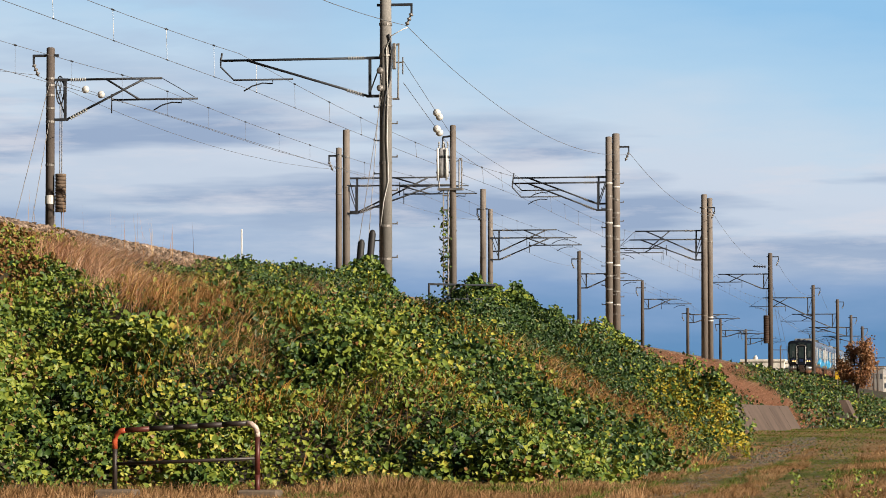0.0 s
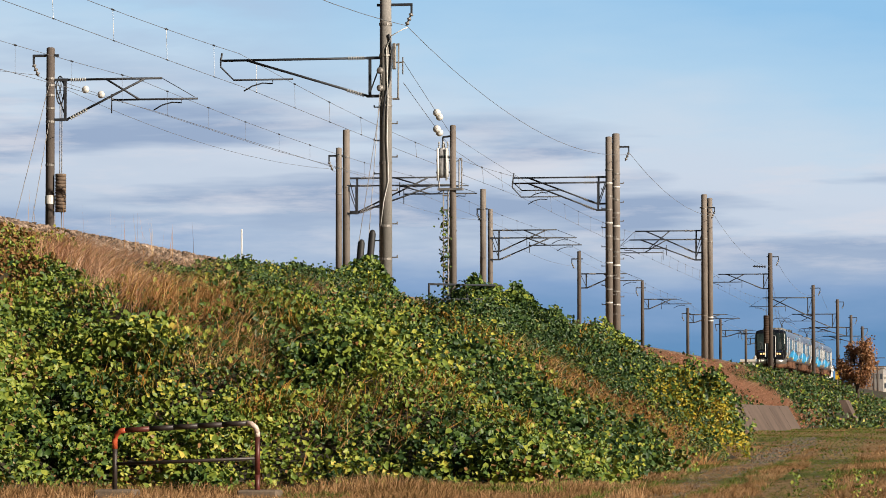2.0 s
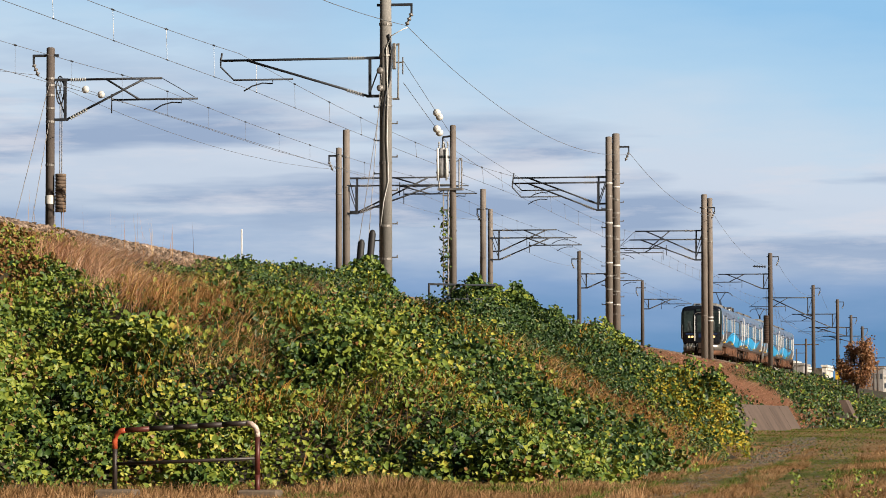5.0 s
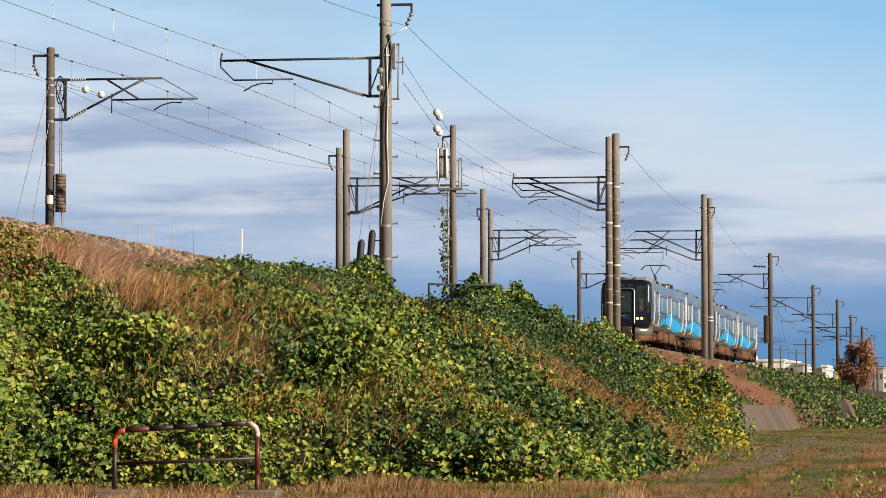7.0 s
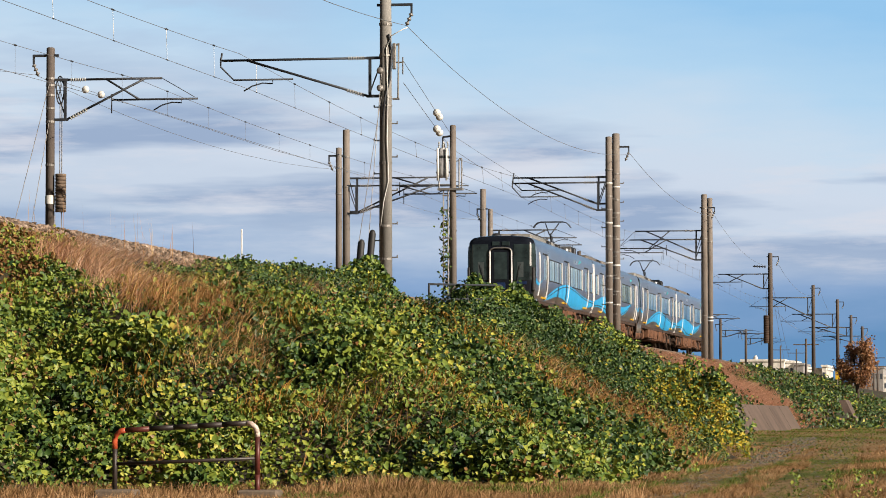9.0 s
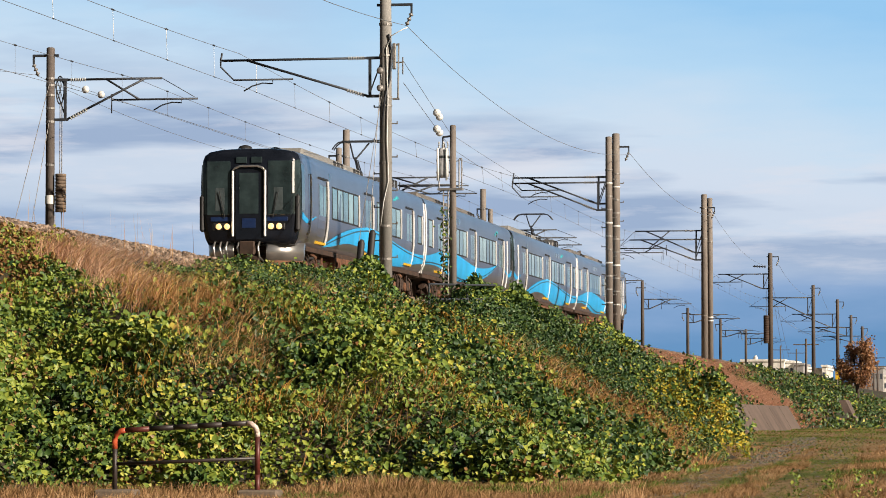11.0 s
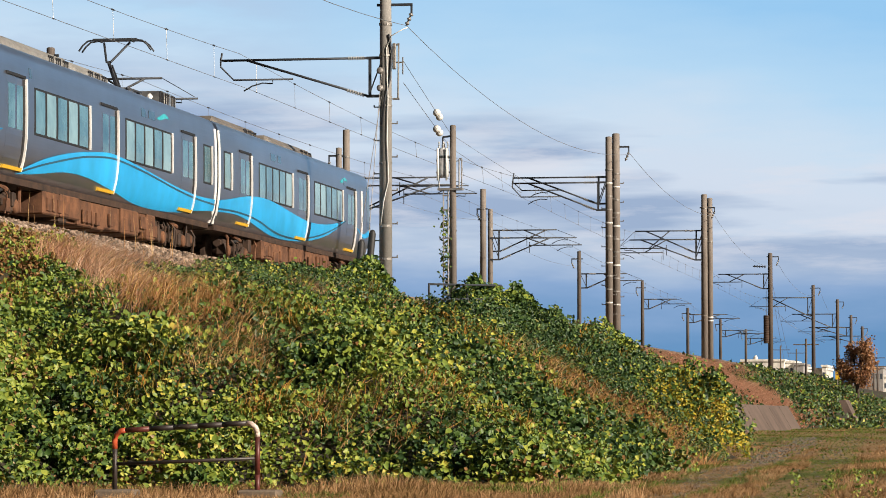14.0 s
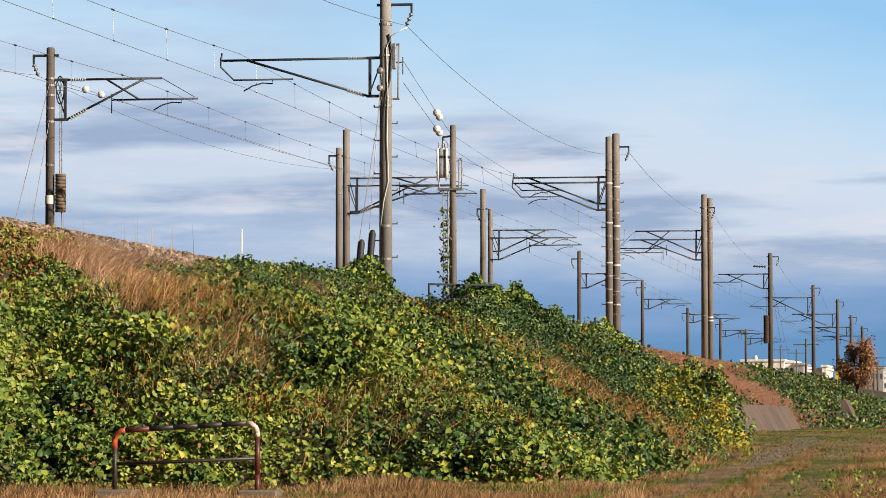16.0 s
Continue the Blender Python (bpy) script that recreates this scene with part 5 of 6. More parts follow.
depth = rng.uniform(0, 1, len(x)) ** 1.6
z = bz + cv * (1 - 0.7 * depth) + rng.normal(0, 0.04, len(x))
kind = np.zeros(len(x))
gold = (smooth(70, 76, y) * (1 - smooth(90, 98, y)) * smooth(13.2, 14.4, x + DIST + 0.8 * wavy(x, y, 1.3, 5)))
kind[rng.uniform(0, 1, len(x)) < 0.8 * gold] = 1
dark = np.maximum(smooth(0.1, 0.5, wavy(x, y, 0.55, 11)) * (0.4 + 0.35 * smooth(52, 60, y)), 0.62 * smooth(54, 68, y))
for ex, ey, ra, rb in ((-10.9, 81, 2.5, 12), (-9.5, 70.5, 1.9, 7), (-16, 137, 1.6, 18)):
    dark = np.maximum(dark, 0.92 * (1 - smooth(0.6, 1.2, np.hypot((x - ex) / ra, (y - ey) / rb))))
dark = np.maximum(dark, 0.62 * (1 - smooth(0.6, 1.2, np.hypot((x + 8.0) / 2.4, (y - 57) / 7))))
kind[(kind == 0) & (rng.uniform(0, 1, len(x)) < dark)] = 2
brown = 0.09 + 0.3 * smooth(0.3, 0.9, wavy(x, y, 1.1, 12)) + 0.3 * smooth(150, 165, y)
kind[(kind == 0) & (rng.uniform(0, 1, len(x)) < brown)] = 3
withered = np.zeros(len(x))
for a, b, w, p in (((-8.7, 67.6), (-8.0, 68.4), 0.9, 0.7), ((-8.0, 67.5), (-6.9, 65.5), 1.0, 0.85), ((-8.6, 62.0), (-8.3, 61.5), 0.5, 0.6), ((-17.0, 52.0), (-16.4, 57.5), 0.8, 0.75)):
    withered = np.maximum(withered, p * along(x, y, a, b, w))
kind[(kind != 1) & (rng.uniform(0, 1, len(x)) < withered)] = 3
s = np.where(kind == 3, s * 0.7, s) * np.where(wavy(x, y, 0.8, 51) > 0.12, 0.8, 1.0)
creeper = new("creeper", leaf_mesh("creeper", x, y, z, s, OUT, [GREEN, GOLD, DARKLEAF, BROWN], 0.95, kind))
tagged(creeper, "dense broad-leaved creeper turning yellow in autumn on the slope", "creeper", kind="stuff")

# leaves that stand out of the heaps, for a ragged outline
px, py, pz, ps_ = [], [], [], []
for hx, hy, hh, rx, ry in HEAPS:
    n = int(1700 * hh)
    x, y = hx + rng.normal(0, rx * 0.55, n), hy + rng.normal(0, ry * 0.55, n)
    px.append(x), py.append(y)
    pz.append(bank_z(x, y) + cover(x, y) + np.abs(rng.normal(0, 0.1, n)) - 0.03), ps_.append(rng.uniform(0.06, 0.12, n) if hy < 90 else rng.uniform(0.09, 0.17, n))
x, y, z, s = (np.concatenate(v) for v in (px, py, pz, ps_))
ragged = new("creeper_shoots", leaf_mesh("creeper_shoots", x, y, z, s, OUT, [GREEN, DARKLEAF], 0.8, (rng.uniform(0, 1, len(x)) < 0.4).astype(float)))
tagged(ragged, "green creeper shoots rising over the crest of the slope", "creeper", kind="stuff")

# creeper climbing the equipment mast
n = 260
h = rng.uniform(-0.7, 2.2, n) ** 1.0
x, y, z = -17.2 + rng.normal(0, 0.1, n), 101.0 + rng.normal(0, 0.12, n), RZ + h
vine = new("climbing_vine", leaf_mesh("climbing_vine", x, y, z, rng.uniform(0.06, 0.12, n), OUT, [DARKLEAF, GREEN], 0.9, (rng.uniform(0, 1, n) < 0.4).astype(float)))
tagged(vine, "thin dark green vine climbing the equipment mast", "vine", kind="stuff")

# dry grass on the slope
n = 140000
x, y = scatter(n, -DIST + 4.3, -5.8, 44, 90)
x2, y2 = scatter(260000, -DIST + 3.5, -9.5, 146, 300)
x, y = np.concatenate([x, x2]), np.concatenate([y, y2])
k = rng.uniform(0, 1, len(x)) < dry_zone(x, y)
x, y = x[k], y[k]
hgt = rng.uniform(0.2, 0.6, len(x)) * np.where((x + DIST < 5.4) & (y < 140), 0.35, np.where((y > 140) & (x + DIST < 6.5), 0.5, 1.0))
lean = np.stack([rng.normal(0.26, 0.26, len(x)), rng.normal(-0.1, 0.26, len(x)), np.zeros(len(x))], 1)
wid = np.where(y > 120, 0.035, 0.011) * rng.uniform(0.7, 1.4, len(x))
z = bank_z(x, y) + np.where(y < 120, 0.35, 0.0) * cover(x, y)
idx = np.where(y > 120, 1, (rng.uniform(0, 1, len(x)) < 0.75 * smooth(-13, -15.3, x)).astype(float))
dry = new("dry_grass", blade_mesh("dry_grass", x, y, z, hgt, wid, lean, [STRAW, RED_GRASS], idx))
tagged(dry, "tall dry reddish-brown grass on the slope", "grass", kind="stuff")

# rusty weeds poking through the creeper
n = 150000
x, y = scatter(n, -DIST + 5.4, -5.8, 46, 150)
patch = wavy(x, y, 0.9, 21) + 0.3 * wavy(x, y, 3, 22) - 0.3
for ex, ey, ra, rb in ((-10.0, 47.2, 0.9, 0.9), (-15.6, 89.5, 1.3, 5.0), (-16.2, 97.5, 1.0, 4.0), (-7.1, 64.8, 0.6, 3.0), (-8.1, 46.0, 0.5, 0.7), (-13.6, 97.0, 1.2, 8.0)):
    patch = np.maximum(patch, 0.9 * (1.4 - np.hypot((x - ex) / ra, (y - ey) / rb)) + 0.35 * wavy(x, y, 4, 23))
for a, b, w in (((-15.0, 80.0), (-12.2, 69.6), 0.9), ((-12.2, 69.6), (-10.3, 64.4), 0.8), ((-10.3, 64.4), (-8.5, 61.5), 0.6), ((-11.6, 51.8), (-11.0, 51.2), 0.5), ((-10.6, 47.0), (-9.9, 46.2), 0.6), ((-8.2, 49.4), (-7.8, 49.2), 0.6)):
    patch = np.maximum(patch, 0.95 * along(x, y, a, b, w))
k = (patch > 0.5) & (rng.uniform(0, 1, n) < 0.75)
x, y = x[k], y[k]
near = bank_z(x, y) - ground_z(x, y) > 0.1
x, y = x[near], y[near]
z = bank_z(x, y) + cover(x, y) * 0.72
lean = np.stack([rng.normal(0.03, 0.11, len(x)), rng.normal(0, 0.11, len(x)), np.zeros(len(x))], 1)
weeds = new("rusty_weeds", blade_mesh("rusty_weeds", x, y, z, rng.uniform(0.1, 0.3, len(x)), rng.uniform(0.01, 0.026, len(x)) * np.where(y > 68, 1.9, 1.0), lean, [WEED]))
tagged(weeds, "rust-coloured withering weeds among the creeper", "weeds", kind="stuff")

# withered stalks on the crest against the sky
n = 28
x, y = -18.6 + rng.normal(0, 0.2, n), np.where(rng.uniform(0, 1, n) < 0.7, rng.uniform(71.0, 74.5, n), rng.uniform(54, 70, n))
lean = np.stack([rng.normal(0.0, 0.08, n), rng.normal(-0.05, 0.06, n), np.zeros(n)], 1)
stalks = new("grass_stalks", blade_mesh("grass_stalks", x, y, RZ - 0.75 + np.zeros(n), rng.uniform(0.7, 1.3, n), np.full(n, 0.008), lean, [STRAW]))
tagged(stalks, "thin dry grass stalks on the crest", "grass", kind="stuff")

# dry grass in front of the slope and on the field
n = 80000
x, y = scatter(n, -16, -4.5, 37.5, 46.5)
k = rng.uniform(0, 1, n) < 0.35 + 0.65 * smooth(-0.4, 0.5, wavy(x, y, 1.0, 31))
x, y = x[k], y[k]
hgt = rng.uniform(0.06, 0.3, len(x)) * (0.6 + 0.4 * wavy(x, y, 1.2, 32))
hgt = 0.8 * hgt * (1 + 0.15 * np.exp(-((x + 8.4) / 0.9) ** 2) * smooth(40.5, 41.5, y))
x2, y2 = scatter(80000, -7.5, 1.5, 38, 75)
x3, y3 = scatter(60000, -11, 1.5, 75, 230)
h2, h3 = rng.uniform(0.02, 0.095, len(x2)), rng.uniform(0.02, 0.08, len(x3))
bare = (np.abs(x2 + 4.7 + (y2 - 45) * 0.035) > 0.45) & (np.abs(x2 + 3.1 + (y2 - 45) * 0.04) > 0.4)
h2 = np.where(bare, h2, h2 * 0.5)
x, y, hgt = np.concatenate([x, x2, x3]), np.concatenate([y, y2, y3]), np.concatenate([hgt, h2, h3])
out_of_bank = (bank_z(x, y) < ground_z(x, y) + 0.35) & ~((np.abs(y - 39.6) < 0.5) & ((np.abs(x + 10.77) < 0.3) | (np.abs(x + 9.04) < 0.3)) & (hgt > 0.05))
x, y, hgt = x[out_of_bank], y[out_of_bank], np.maximum(hgt[out_of_bank], 0.02)
wid = np.where(y > 75, 0.022, 0.009) * rng.uniform(0.7, 1.5, len(x))
lean = np.stack([rng.normal(0.02, 0.06, len(x)), rng.normal(0, 0.06, len(x)), np.zeros(len(x))], 1)
lane_1, lane_2 = np.abs(x + 4.7 + (y - 45) * 0.035), np.abs(x + 3.1 + (y - 45) * 0.04)
green = (lane_2 < 0.42 + 0.2 * wavy(x, y, 0.8, 41)) | ((lane_1 > 0.3) & (lane_1 < 0.6 + 0.2 * wavy(x, y, 0.7, 42))) | ((y > 95) & (wavy(x, y, 0.2, 44) > -0.45)) | (wavy(x, y, 0.7, 43) > 0.95)
green = (green & (rng.uniform(0, 1, len(x)) < 0.8)).astype(float)
fg = new("field_grass", blade_mesh("field_grass", x, y, ground_z(x, y) - 0.01, hgt, wid, lean, [FIELD_BLADE, TURF], green))
tagged(fg, "short dry straw-coloured grass on the field", "grass", kind="stuff")
# a few yellow-green herbs in the field
n = 200
c = rng.integers(0, 5, n)
cx, cy = np.array([-2.82, -1.95, -2.5, -2.1, -1.7])[c], np.array([41.2, 41.4, 42.0, 41.0, 42.3])[c]
x, y = cx + rng.normal(0, 0.045, n), cy + rng.normal(0, 0.08, n)
herb = new("field_herbs", leaf_mesh("field_herbs", x, y, rng.uniform(0.0, 0.34, n) + ground_z(x, y), rng.uniform(0.025, 0.05, n), OUT, [GREEN], 0.9))
tagged(herb, "small yellow-green herbs standing in the dry grass", "weeds", kind="stuff")

# withered creeper straying over the crest towards the ballast
n = 22000
x, y = scatter(n, -DIST + 4.0, -DIST + 6.4, 45, 63)
k = (wavy(x, y, 1.4, 71) + 0.4 * wavy(x, y, 4.0, 72) > -0.1 + 0.9 * smooth(55, 62, y)) & (rng.uniform(0, 1, n) < 0.85)
x, y = x[k], y[k]
stray_kind = (rng.uniform(0, 1, len(x)) < 0.42).astype(float)
z = bank_z(x, y) + rng.uniform(0.0, 0.34, len(x)) * (0.6 + 0.4 * wavy(x, y, 3.0, 73))
stray = new("withered_creeper", leaf_mesh("withered_creeper", x, y, z, rng.uniform(0.04, 0.085, len(x)), OUT, [BROWN, GREEN], 0.9, stray_kind))
tagged(stray, "half-withered brown and green creeper on the crest beside the ballast", "creeper", kind="stuff")


# ---- smaller things ----
# barrier of bent tube in worn red and black paint
PAINT_RED = surface("worn_red_paint", (0.045, 0.016, 0.013), (0.15, 0.03, 0.02), 0.5, scale=7, fine=40, relief=0.1)
PAINT_BLACK = surface("worn_black_paint", (0.014, 0.012, 0.012), (0.05, 0.035, 0.03), 0.5, scale=7, fine=40, relief=0.1)
PAINT_BEND = surface("orange_red_paint", (0.3, 0.05, 0.02), (0.55, 0.1, 0.035), 0.5, scale=7, fine=40, relief=0.1)
PAINT_PALE = surface("faded_paint", (0.42, 0.3, 0.26), (0.7, 0.6, 0.52), 0.5, scale=9, fine=40, relief=0.1)
BLOCK = surface("footing_concrete", (0.10, 0.075, 0.056), (0.19, 0.15, 0.11), 0.9, scale=3, fine=25)
barrier = empty("pipe_barrier", pose(0, 40.0, 0), "low bent-tube barrier in worn red and black paint", "barrier")
L, R, Z1, Z2 = -10.8, -9.07, 0.80, 0.885
loop = [(L, 0, 0.02), (L, 0, Z1 - 0.12), (L + 0.02, 0, Z1 - 0.05), (L + 0.07, 0, Z1 - 0.01), (L + 0.13, 0, Z1)]
end = [(R - 0.13, 0, Z2), (R - 0.07, 0, Z2 - 0.012), (R - 0.02, 0, Z2 - 0.055), (R, 0, Z2 - 0.12), (R, 0, 0.02)]


def stretch_of(a, b, mat, label=""):
    bm = bmesh.new()
    pipe(bm, [a, b], 0.032, 10)
    part("tube_section", bm, mat, barrier, label, True)


bm = bmesh.new()
pipe(bm, loop[:2] , 0.03, 10)
part("upright", bm, PAINT_BLACK, barrier, shade=True)
bm = bmesh.new()
pipe(bm, [(L, 0, 0.58)] + loop[1:], 0.033, 10)
part("bend", bm, PAINT_BEND, barrier, "worn orange-red painted bend", True)
N = 5
for k in range(N):
    p = Vector(loop[-1]).lerp(Vector(end[0]), k / N)
    q = Vector(loop[-1]).lerp(Vector(end[0]), (k + 1) / N)
    stretch_of(p, q, PAINT_BLACK if k > 0 else PAINT_RED)
bm = bmesh.new()
pipe(bm, end[:4], 0.033, 10)
part("bend", bm, PAINT_PALE, barrier, "bend with faded pale paint", True)
for a, b, mt in ((0.02, 0.28, PAINT_RED), (0.28, 0.72, PAINT_RED), (0.72, 0.78, PAINT_PALE)):
    stretch_of((R, 0, a), (R, 0, b), mt)
bm = bmesh.new()
tube(bm, (L, 0, 0.40), (R, 0, 0.47), 0.021, n=10)
part("cross_bar", bm, PAINT_BLACK, barrier, shade=True)
for x in (L, R):
    ft = empty("concrete_footing", pose(x + 0.03, 40.0, 0), "weathered concrete footing block under the barrier", "footing", "barrier footings")
    bm = bmesh.new()
    box(bm, -0.24, 0.24, -0.18, 0.18, -0.1, 0.1, 0.02)
    part("block", bm, BLOCK, ft)

# retaining walls of pale concrete, leaning back, with joints between the panels
# stained tone, with part of the walls' shade darkened into it
WALL = surface("retaining_concrete", (0.075, 0.052, 0.042), (0.155, 0.112, 0.09), 0.9, scale=0.6, fine=8, stretch=(1, 1, 0.3))


def panel_wall(name, y0, y1, n, x_foot, z_foot, height, lean):
    wall = empty(name, pose(0, 0, 0), "leaning panels of stained concrete at the foot of the slope", "retaining wall", kind="structure")
    w = (y1 - y0) / n
    for k in range(n):
        a, b = y0 + k * w + 0.04, y0 + (k + 1) * w - 0.04
        bm = bmesh.new()
        v = [bm.verts.new(p) for p in ((x_foot, a, z_foot), (x_foot, b, z_foot), (x_foot - lean, b, z_foot + height), (x_foot - lean, a, z_foot + height),
                                       (x_foot - 0.5, a, z_foot), (x_foot - 0.5, b, z_foot), (x_foot - lean - 0.4, b, z_foot + height), (x_foot - lean - 0.4, a, z_foot + height))]
        for f in ((0, 1, 2, 3), (4, 7, 6, 5), (0, 4, 5, 1), (3, 2, 6, 7), (0, 3, 7, 4), (1, 5, 6, 2)):
            bm.faces.new([v[i] for i in f])
        part("panel", bm, WALL, wall)
    return wall


panel_wall("retaining_wall_1", 118, 160, 7, -10.6, 0.15, 1.3, 0.75)
panel_wall("retaining_wall_2", 214.6, 219, 2, -10.85, 0.2, 1.8, 0.85)

# gravel of the field track
STONE = surface("gravel", (0.08, 0.07, 0.06), (0.2, 0.175, 0.15), 0.9, scale=6, fine=30, relief=0.3)
n = 2600
lane = rng.uniform(0, 1, n) < 0.85
y = rng.uniform(41, 105, n) ** 1.0
x = np.where(lane, -4.7 - (y - 45) * 0.035, -3.1 - (y - 45) * 0.04) + rng.normal(0, 0.22, n)
sz = rng.uniform(0.006, 0.02, n) * np.where(y > 70, 1.5, 1.0)
cube = np.array([[-1, -1, -0.6], [1, -1, -0.6], [1, 1, -0.6], [-1, 1, -0.6], [-0.7, -0.7, 0.6], [0.7, -0.7, 0.6], [0.7, 0.7, 0.6], [-0.7, 0.7, 0.6]])
V = np.stack([x, y, ground_z(x, y) + sz * 0.2], 1)[:, None, :] + cube[None] * sz[:, None, None] * rng.uniform(0.6, 1.3, (n, 8, 1))
fc_ = np.array([[4, 5, 6, 7], [0, 1, 5, 4], [1, 2, 6, 5], [2, 3, 7, 6], [3, 0, 4, 7]])
gravel = new("track_gravel", soup("track_gravel", V.reshape(-1, 3), (np.arange(n)[:, None, None] * 8 + fc_[None]).reshape(-1, 4), [STONE]))
tagged(gravel, "loose grey gravel in the wheel tracks of the field lane", "gravel", kind="stuff")
# ballast stones along the shoulder that shows
n = 34000
y = rng.uniform(52, 215, n)
u = rng.uniform(1.8, 4.1, n)
zt = rail_z(y) - 0.33 * smooth(95, 160, y) * smooth(1.4, 1.9, u) + np.where(u < 2.6, -0.13, -0.14 - (u - 2.6) * 0.5875)
sz = rng.uniform(0.025, 0.05, n)
V = np.stack([track_x(y) + u, y, zt + sz * 0.2], 1)[:, None, :] + cube[None] * sz[:, None, None] * rng.uniform(0.55, 1.35, (n, 8, 1))
BSTONE = leafy("ballast_piece", [(0.0, (0.03, 0.022, 0.017)), (0.35, (0.13, 0.094, 0.07)), (0.65, (0.27, 0.195, 0.145)), (1.0, (0.5, 0.4, 0.32))], 3.0, 0.9, 0.0, spec=0.2)
stones = new("ballast_stones", soup("ballast_stones", V.reshape(-1, 3), (np.arange(n)[:, None, None] * 8 + fc_[None]).reshape(-1, 4), [BSTONE]))
tagged(stones, "crushed grey-brown ballast stones on the track shoulder", "ballast", kind="stuff")

# slim white marker post beside the track
mk = empty("marker_post", pose(-29.9, 129.1, RZ), "slim white marker post beside the track", "marker post")
bm = bmesh.new()
lathe(bm, [(0.035, -0.8), (0.03, 3.18), (0.015, 3.2)], 10)
part("post", bm, WHITE, mk, shade=True)


# autumn tree beside the line
def autumn_tree(x, y, z, height, spread):
    tree = empty("autumn_tree", pose(x, y, z), "small rounded tree with red-brown autumn leaves", "tree")
    BARK = surface("tree_bark", (0.04, 0.03, 0.022), (0.1, 0.075, 0.055), 0.9, scale=5, fine=30)
    bm = bmesh.new()
    tube(bm, (0, 0, -0.4), (0.1, 0, height * 0.35), 0.2, 0.13)
    part("trunk", bm, BARK, tree, shade=True)
    tips = []
    r = random.Random(4)
    for k in range(16):
        a, up = r.uniform(0, math.tau), r.uniform(0.3, 0.95)
        tip = Vector((math.cos(a) * spread * r.uniform(0.3, 0.85), math.sin(a) * spread * r.uniform(0.3, 0.85), height * up))
        bm = bmesh.new()
        mid = Vector((tip.x * 0.4, tip.y * 0.4, tip.z * 0.7 + height * 0.06))
        pipe(bm, [(0.05, 0, height * 0.22), mid, tip], 0.045, 5)
        part("limb", bm, BARK, tree, shade=True)
        tips += [tip, mid.lerp(tip, 0.6)]
    n = 5200
    c = np.array([tips[i] for i in rng.integers(0, len(tips), n)])
    d = np.clip(rng.normal(0, 0.42, (n, 3)), -0.8, 0.8) * np.array([spread * 0.42, spread * 0.42, height * 0.14])
    p = c + d
    q = p.copy()
    q[:, 2] = np.clip(q[:, 2], 0.1, height * 1.03)
    LEAF = leafy("autumn_leaf", [(0.0, (0.08, 0.036, 0.022)), (0.4, (0.24, 0.11, 0.05)), (0.75, (0.38, 0.2, 0.09)), (1.0, (0.5, 0.31, 0.15))], 0.7, 0.6, 0.2)
    crown = new("crown", leaf_mesh("crown", q[:, 0], q[:, 1], q[:, 2], rng.uniform(0.09, 0.19, n), OUT, [LEAF], 0.9))
    crown.parent = tree
    return tree


autumn_tree(-14.6, 285, 2.0, 5.7, 1.65)

# low white works buildings and a water tower, far beyond the line
FAR_WHITE = surface("far_white_wall", (0.62, 0.6, 0.56), (0.8, 0.78, 0.73), 0.7, scale=0.1, fine=1.5, relief=0)
FAR_GREY = surface("far_grey_wall", (0.24, 0.23, 0.23), (0.36, 0.35, 0.34), 0.8, scale=0.1, fine=1.5, relief=0)
WINDOW_FAR = surface("far_window", (0.05, 0.06, 0.08), (0.1, 0.12, 0.15), 0.2, scale=0.3, fine=3, relief=0)
YELLOW_SIGN = surface("yellow_panel", (0.7, 0.42, 0.02), (0.85, 0.55, 0.03), 0.5, scale=2, fine=10, relief=0)


def works(x0, x1, y, z1, mat, label, depth=18, bays=0, kind="building"):
    b = empty("works_building" if mat is FAR_WHITE else "shed", pose((x0 + x1) / 2, y, 0), label, kind, "distant buildings")
    w = (x1 - x0) / 2
    bm = bmesh.new()
    box(bm, -w, w, 0, depth, 0, z1)
    part("wall", bm, mat, b)
    bm = bmesh.new()
    box(bm, -w - 0.2, w + 0.2, -0.2, depth + 0.2, z1, z1 + 0.4)
    part("roof", bm, mat, b)
    for k in range(bays):
        xx = -w + (k + 0.5) * 2 * w / bays
        bm = bmesh.new()
        box(bm, xx - w / bays * 0.6, xx + w / bays * 0.6, -0.05, 0.1, z1 - 2.0, z1 - 1.0)
        part("window", bm, WINDOW_FAR, b)
    return b


def far_x(px, y):
    return (px - 1838.5) / 6147.2 * y


YF = 640
for p0, p1, ht, mat, bays, lb in ((1321, 1396, 640, FAR_WHITE, 0, "long white flat-roofed works building"), (1368, 1432, 652, FAR_WHITE, 6, "low white works building with a row of windows"),
                                  (1396, 1412, 642, FAR_WHITE, 2, "white block with a stepped roof"), (1414, 1430, 647, FAR_GREY, 0, "grey shed roof beside white works"),
                                  (1446, 1470, 655, FAR_WHITE, 3, "small white building with dark windows"), (1462, 1470, 650, FAR_WHITE, 1, "narrow white stair tower"),
                                  (1543, 1568, 652, FAR_GREY, 4, "pale grey industrial block"), (1552, 1600, 668, FAR_WHITE, 6, "low pale works hall")):
    z = EYE + (738 - ht) / 6147.2 * YF
    works(far_x(p0, YF), far_x(p1, YF), YF + bays, z, mat, lb, bays=bays)
tw = empty("water_tank", pose(far_x(1340, YF), YF + 8, 0), "white round water tank on the works roof", "water tank")
bm = bmesh.new()
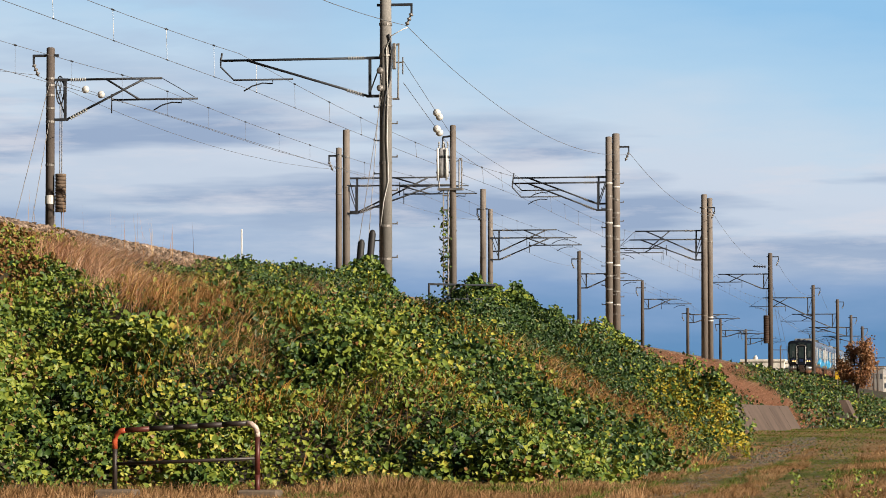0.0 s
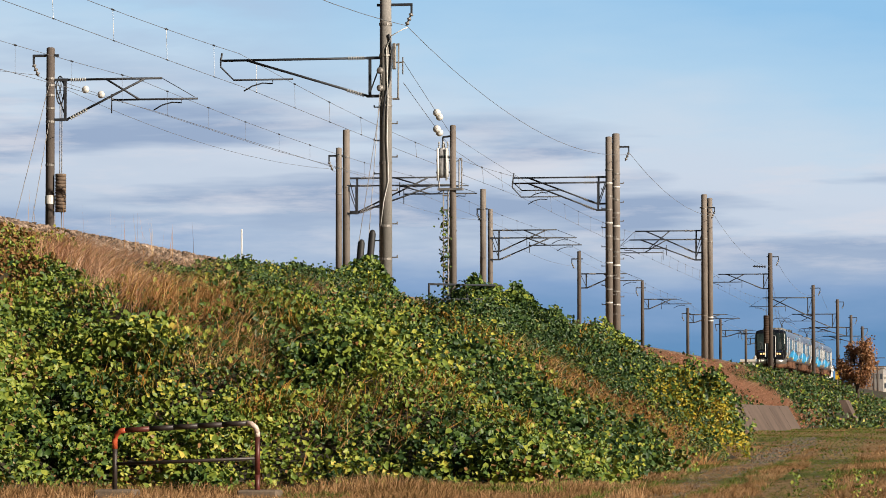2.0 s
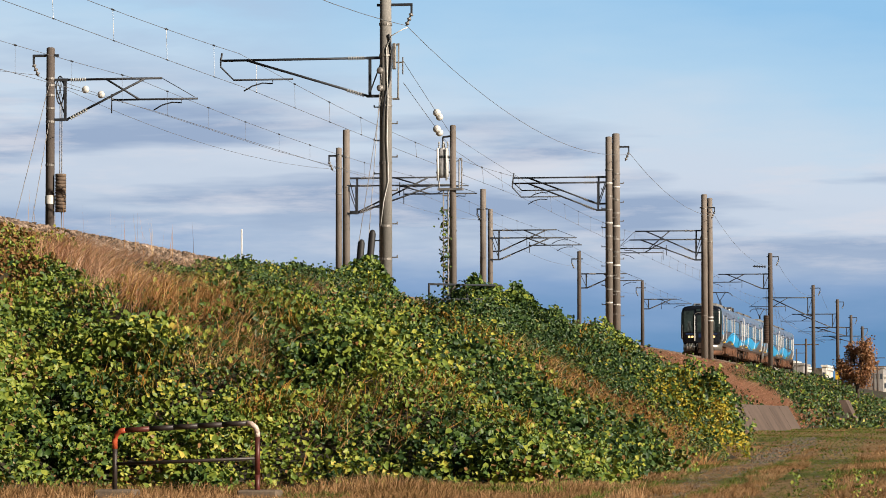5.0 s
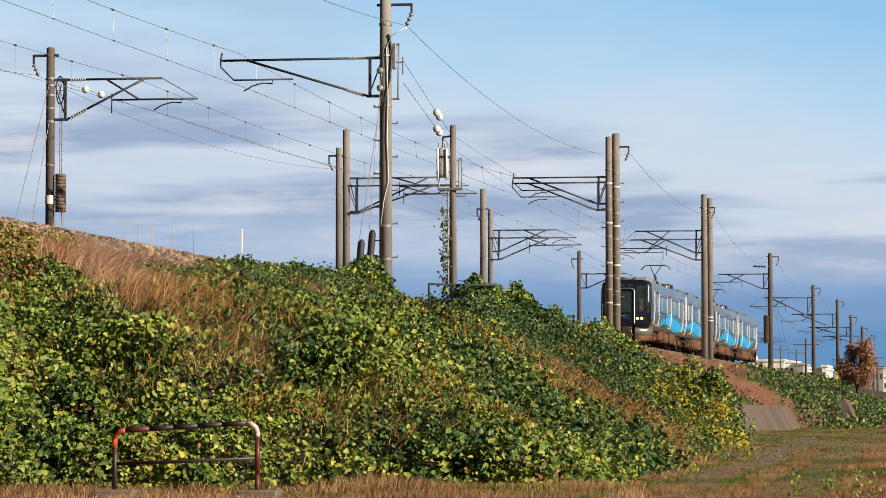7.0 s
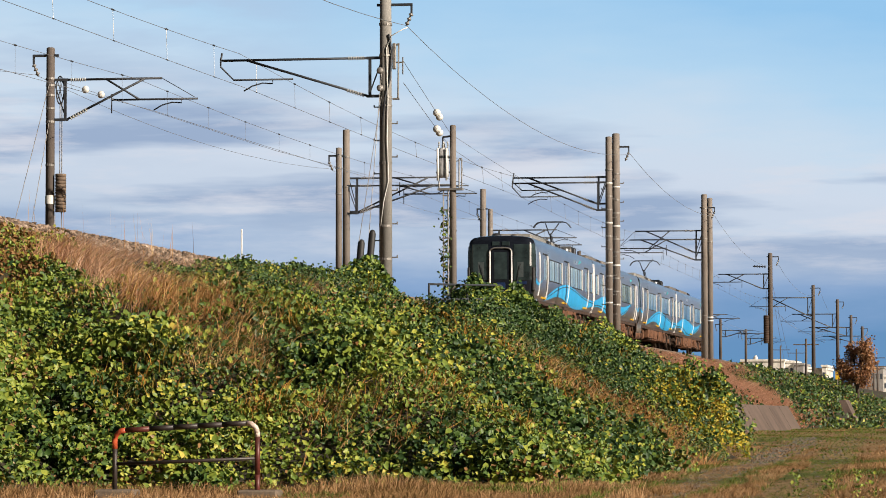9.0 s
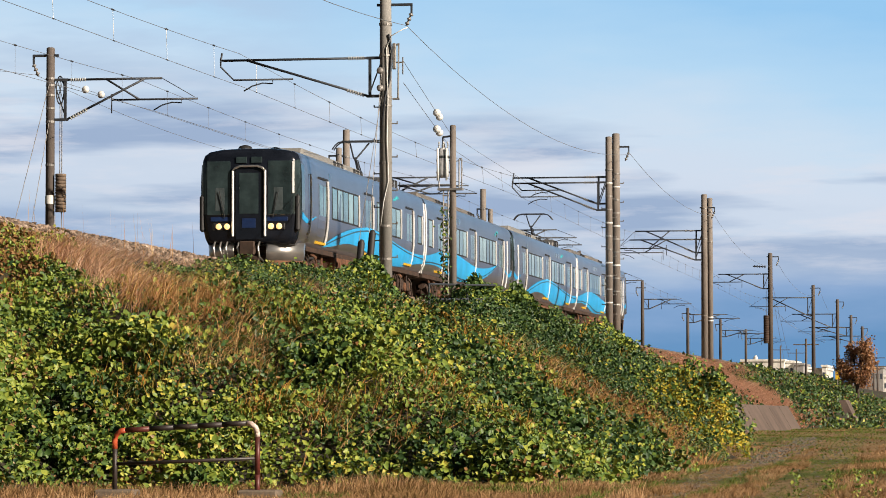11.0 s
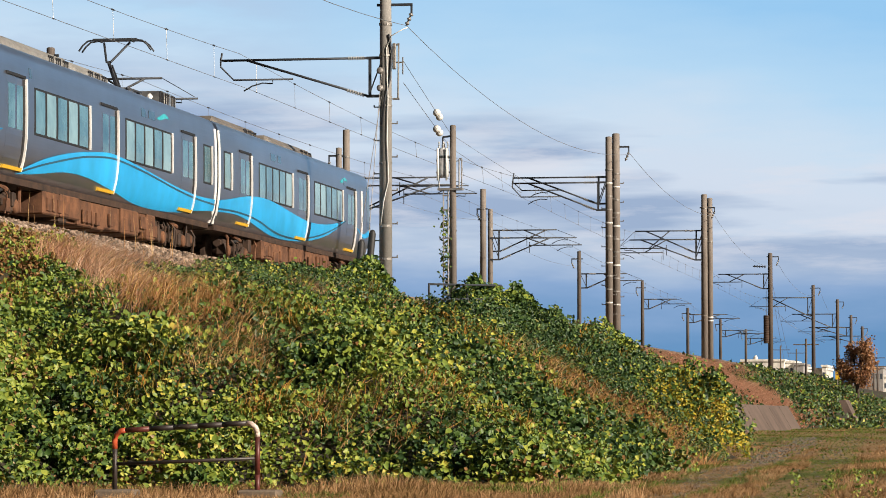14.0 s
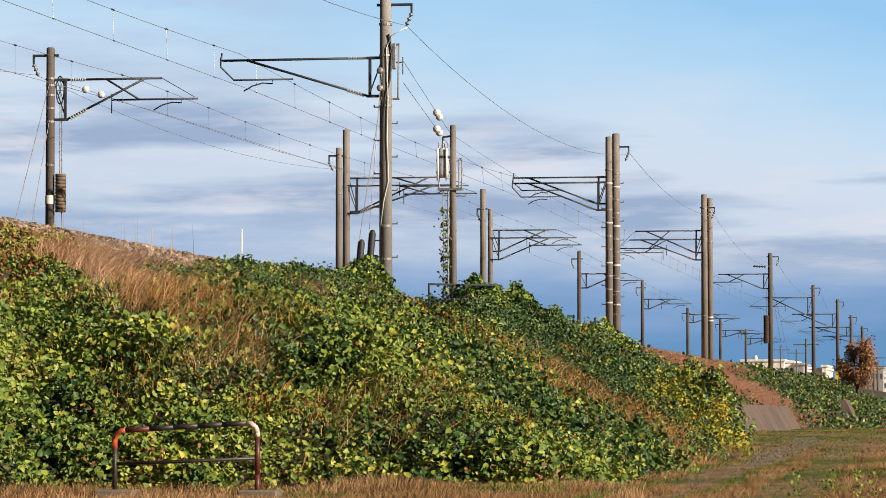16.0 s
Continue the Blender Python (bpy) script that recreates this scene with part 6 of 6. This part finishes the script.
lathe(bm, [(0.45, 9.5), (0.45, 12.0), (0.2, 12.4)], 12)
part("tank", bm, FAR_WHITE, tw, shade=True)
sg = empty("yellow_sign", pose(-17.0, 300, 0), "small yellow sign panel beside the track", "sign")
bm = bmesh.new()
z0 = EYE + (738 - 672) / 6147.2 * 300
box(bm, -0.2, 0.2, -0.03, 0.03, z0, z0 + 0.8, 0.01)
part("panel", bm, YELLOW_SIGN, sg)
bm = bmesh.new()
tube(bm, (0, 0, 3), (0, 0, z0), 0.04)
part("post", bm, STEEL, sg)
# distant poles and fence posts on the plain
for px_, top, base, y in ((1553, 625, 700, 420), (1560, 640, 700, 430), (1543, 655, 700, 440), (1435, 600, 665, 380), (1390, 612, 655, 520), (1418, 618, 655, 540)):
    po = empty("utility_pole", pose(far_x(px_, y), y, 0), "thin dark utility pole standing far off", "utility pole", "distant poles")
    bm = bmesh.new()
    tube(bm, (0, 0, 0), (0, 0, EYE + (738 - top) / 6147.2 * y), 0.16, 0.11)
    part("shaft", bm, DARK_POLE, po, shade=True)
    bm = bmesh.new()
    zt = EYE + (738 - top) / 6147.2 * y
    box(bm, -1.4, 1.4, -0.05, 0.05, zt - 0.7, zt - 0.6)
    part("cross_arm", bm, DARK_POLE, po)


# ---- concrete sleepers in the ballast ----
SLEEPER = surface("sleeper_concrete", (0.2, 0.18, 0.155), (0.34, 0.31, 0.27), 0.9, scale=4, fine=25)
bm = bmesh.new()
box(bm, -1.0, 1.0, -0.12, 0.12, -0.2, 0.0, 0.02)
first = part("sleeper", bm, SLEEPER, bed, at=pose(track_x(45), 45, rail_z(45) - 0.13, 0, 0, TURN))
jitter = random.Random(8)
for track in (0, -3.8):
    for k in range(145):
        if k or track:
            y = 45 + k * 0.62
            again(first, bed, pose(track_x(y) + track, y, rail_z(y) - 0.13, 0, 0, TURN + jitter.uniform(-0.4, 0.4)))


# ---- what moves ----
def motions():
    for car, back in CARS:
        walk(car, [(t, car_pose(t, back)) for t in range(17)])


motions()
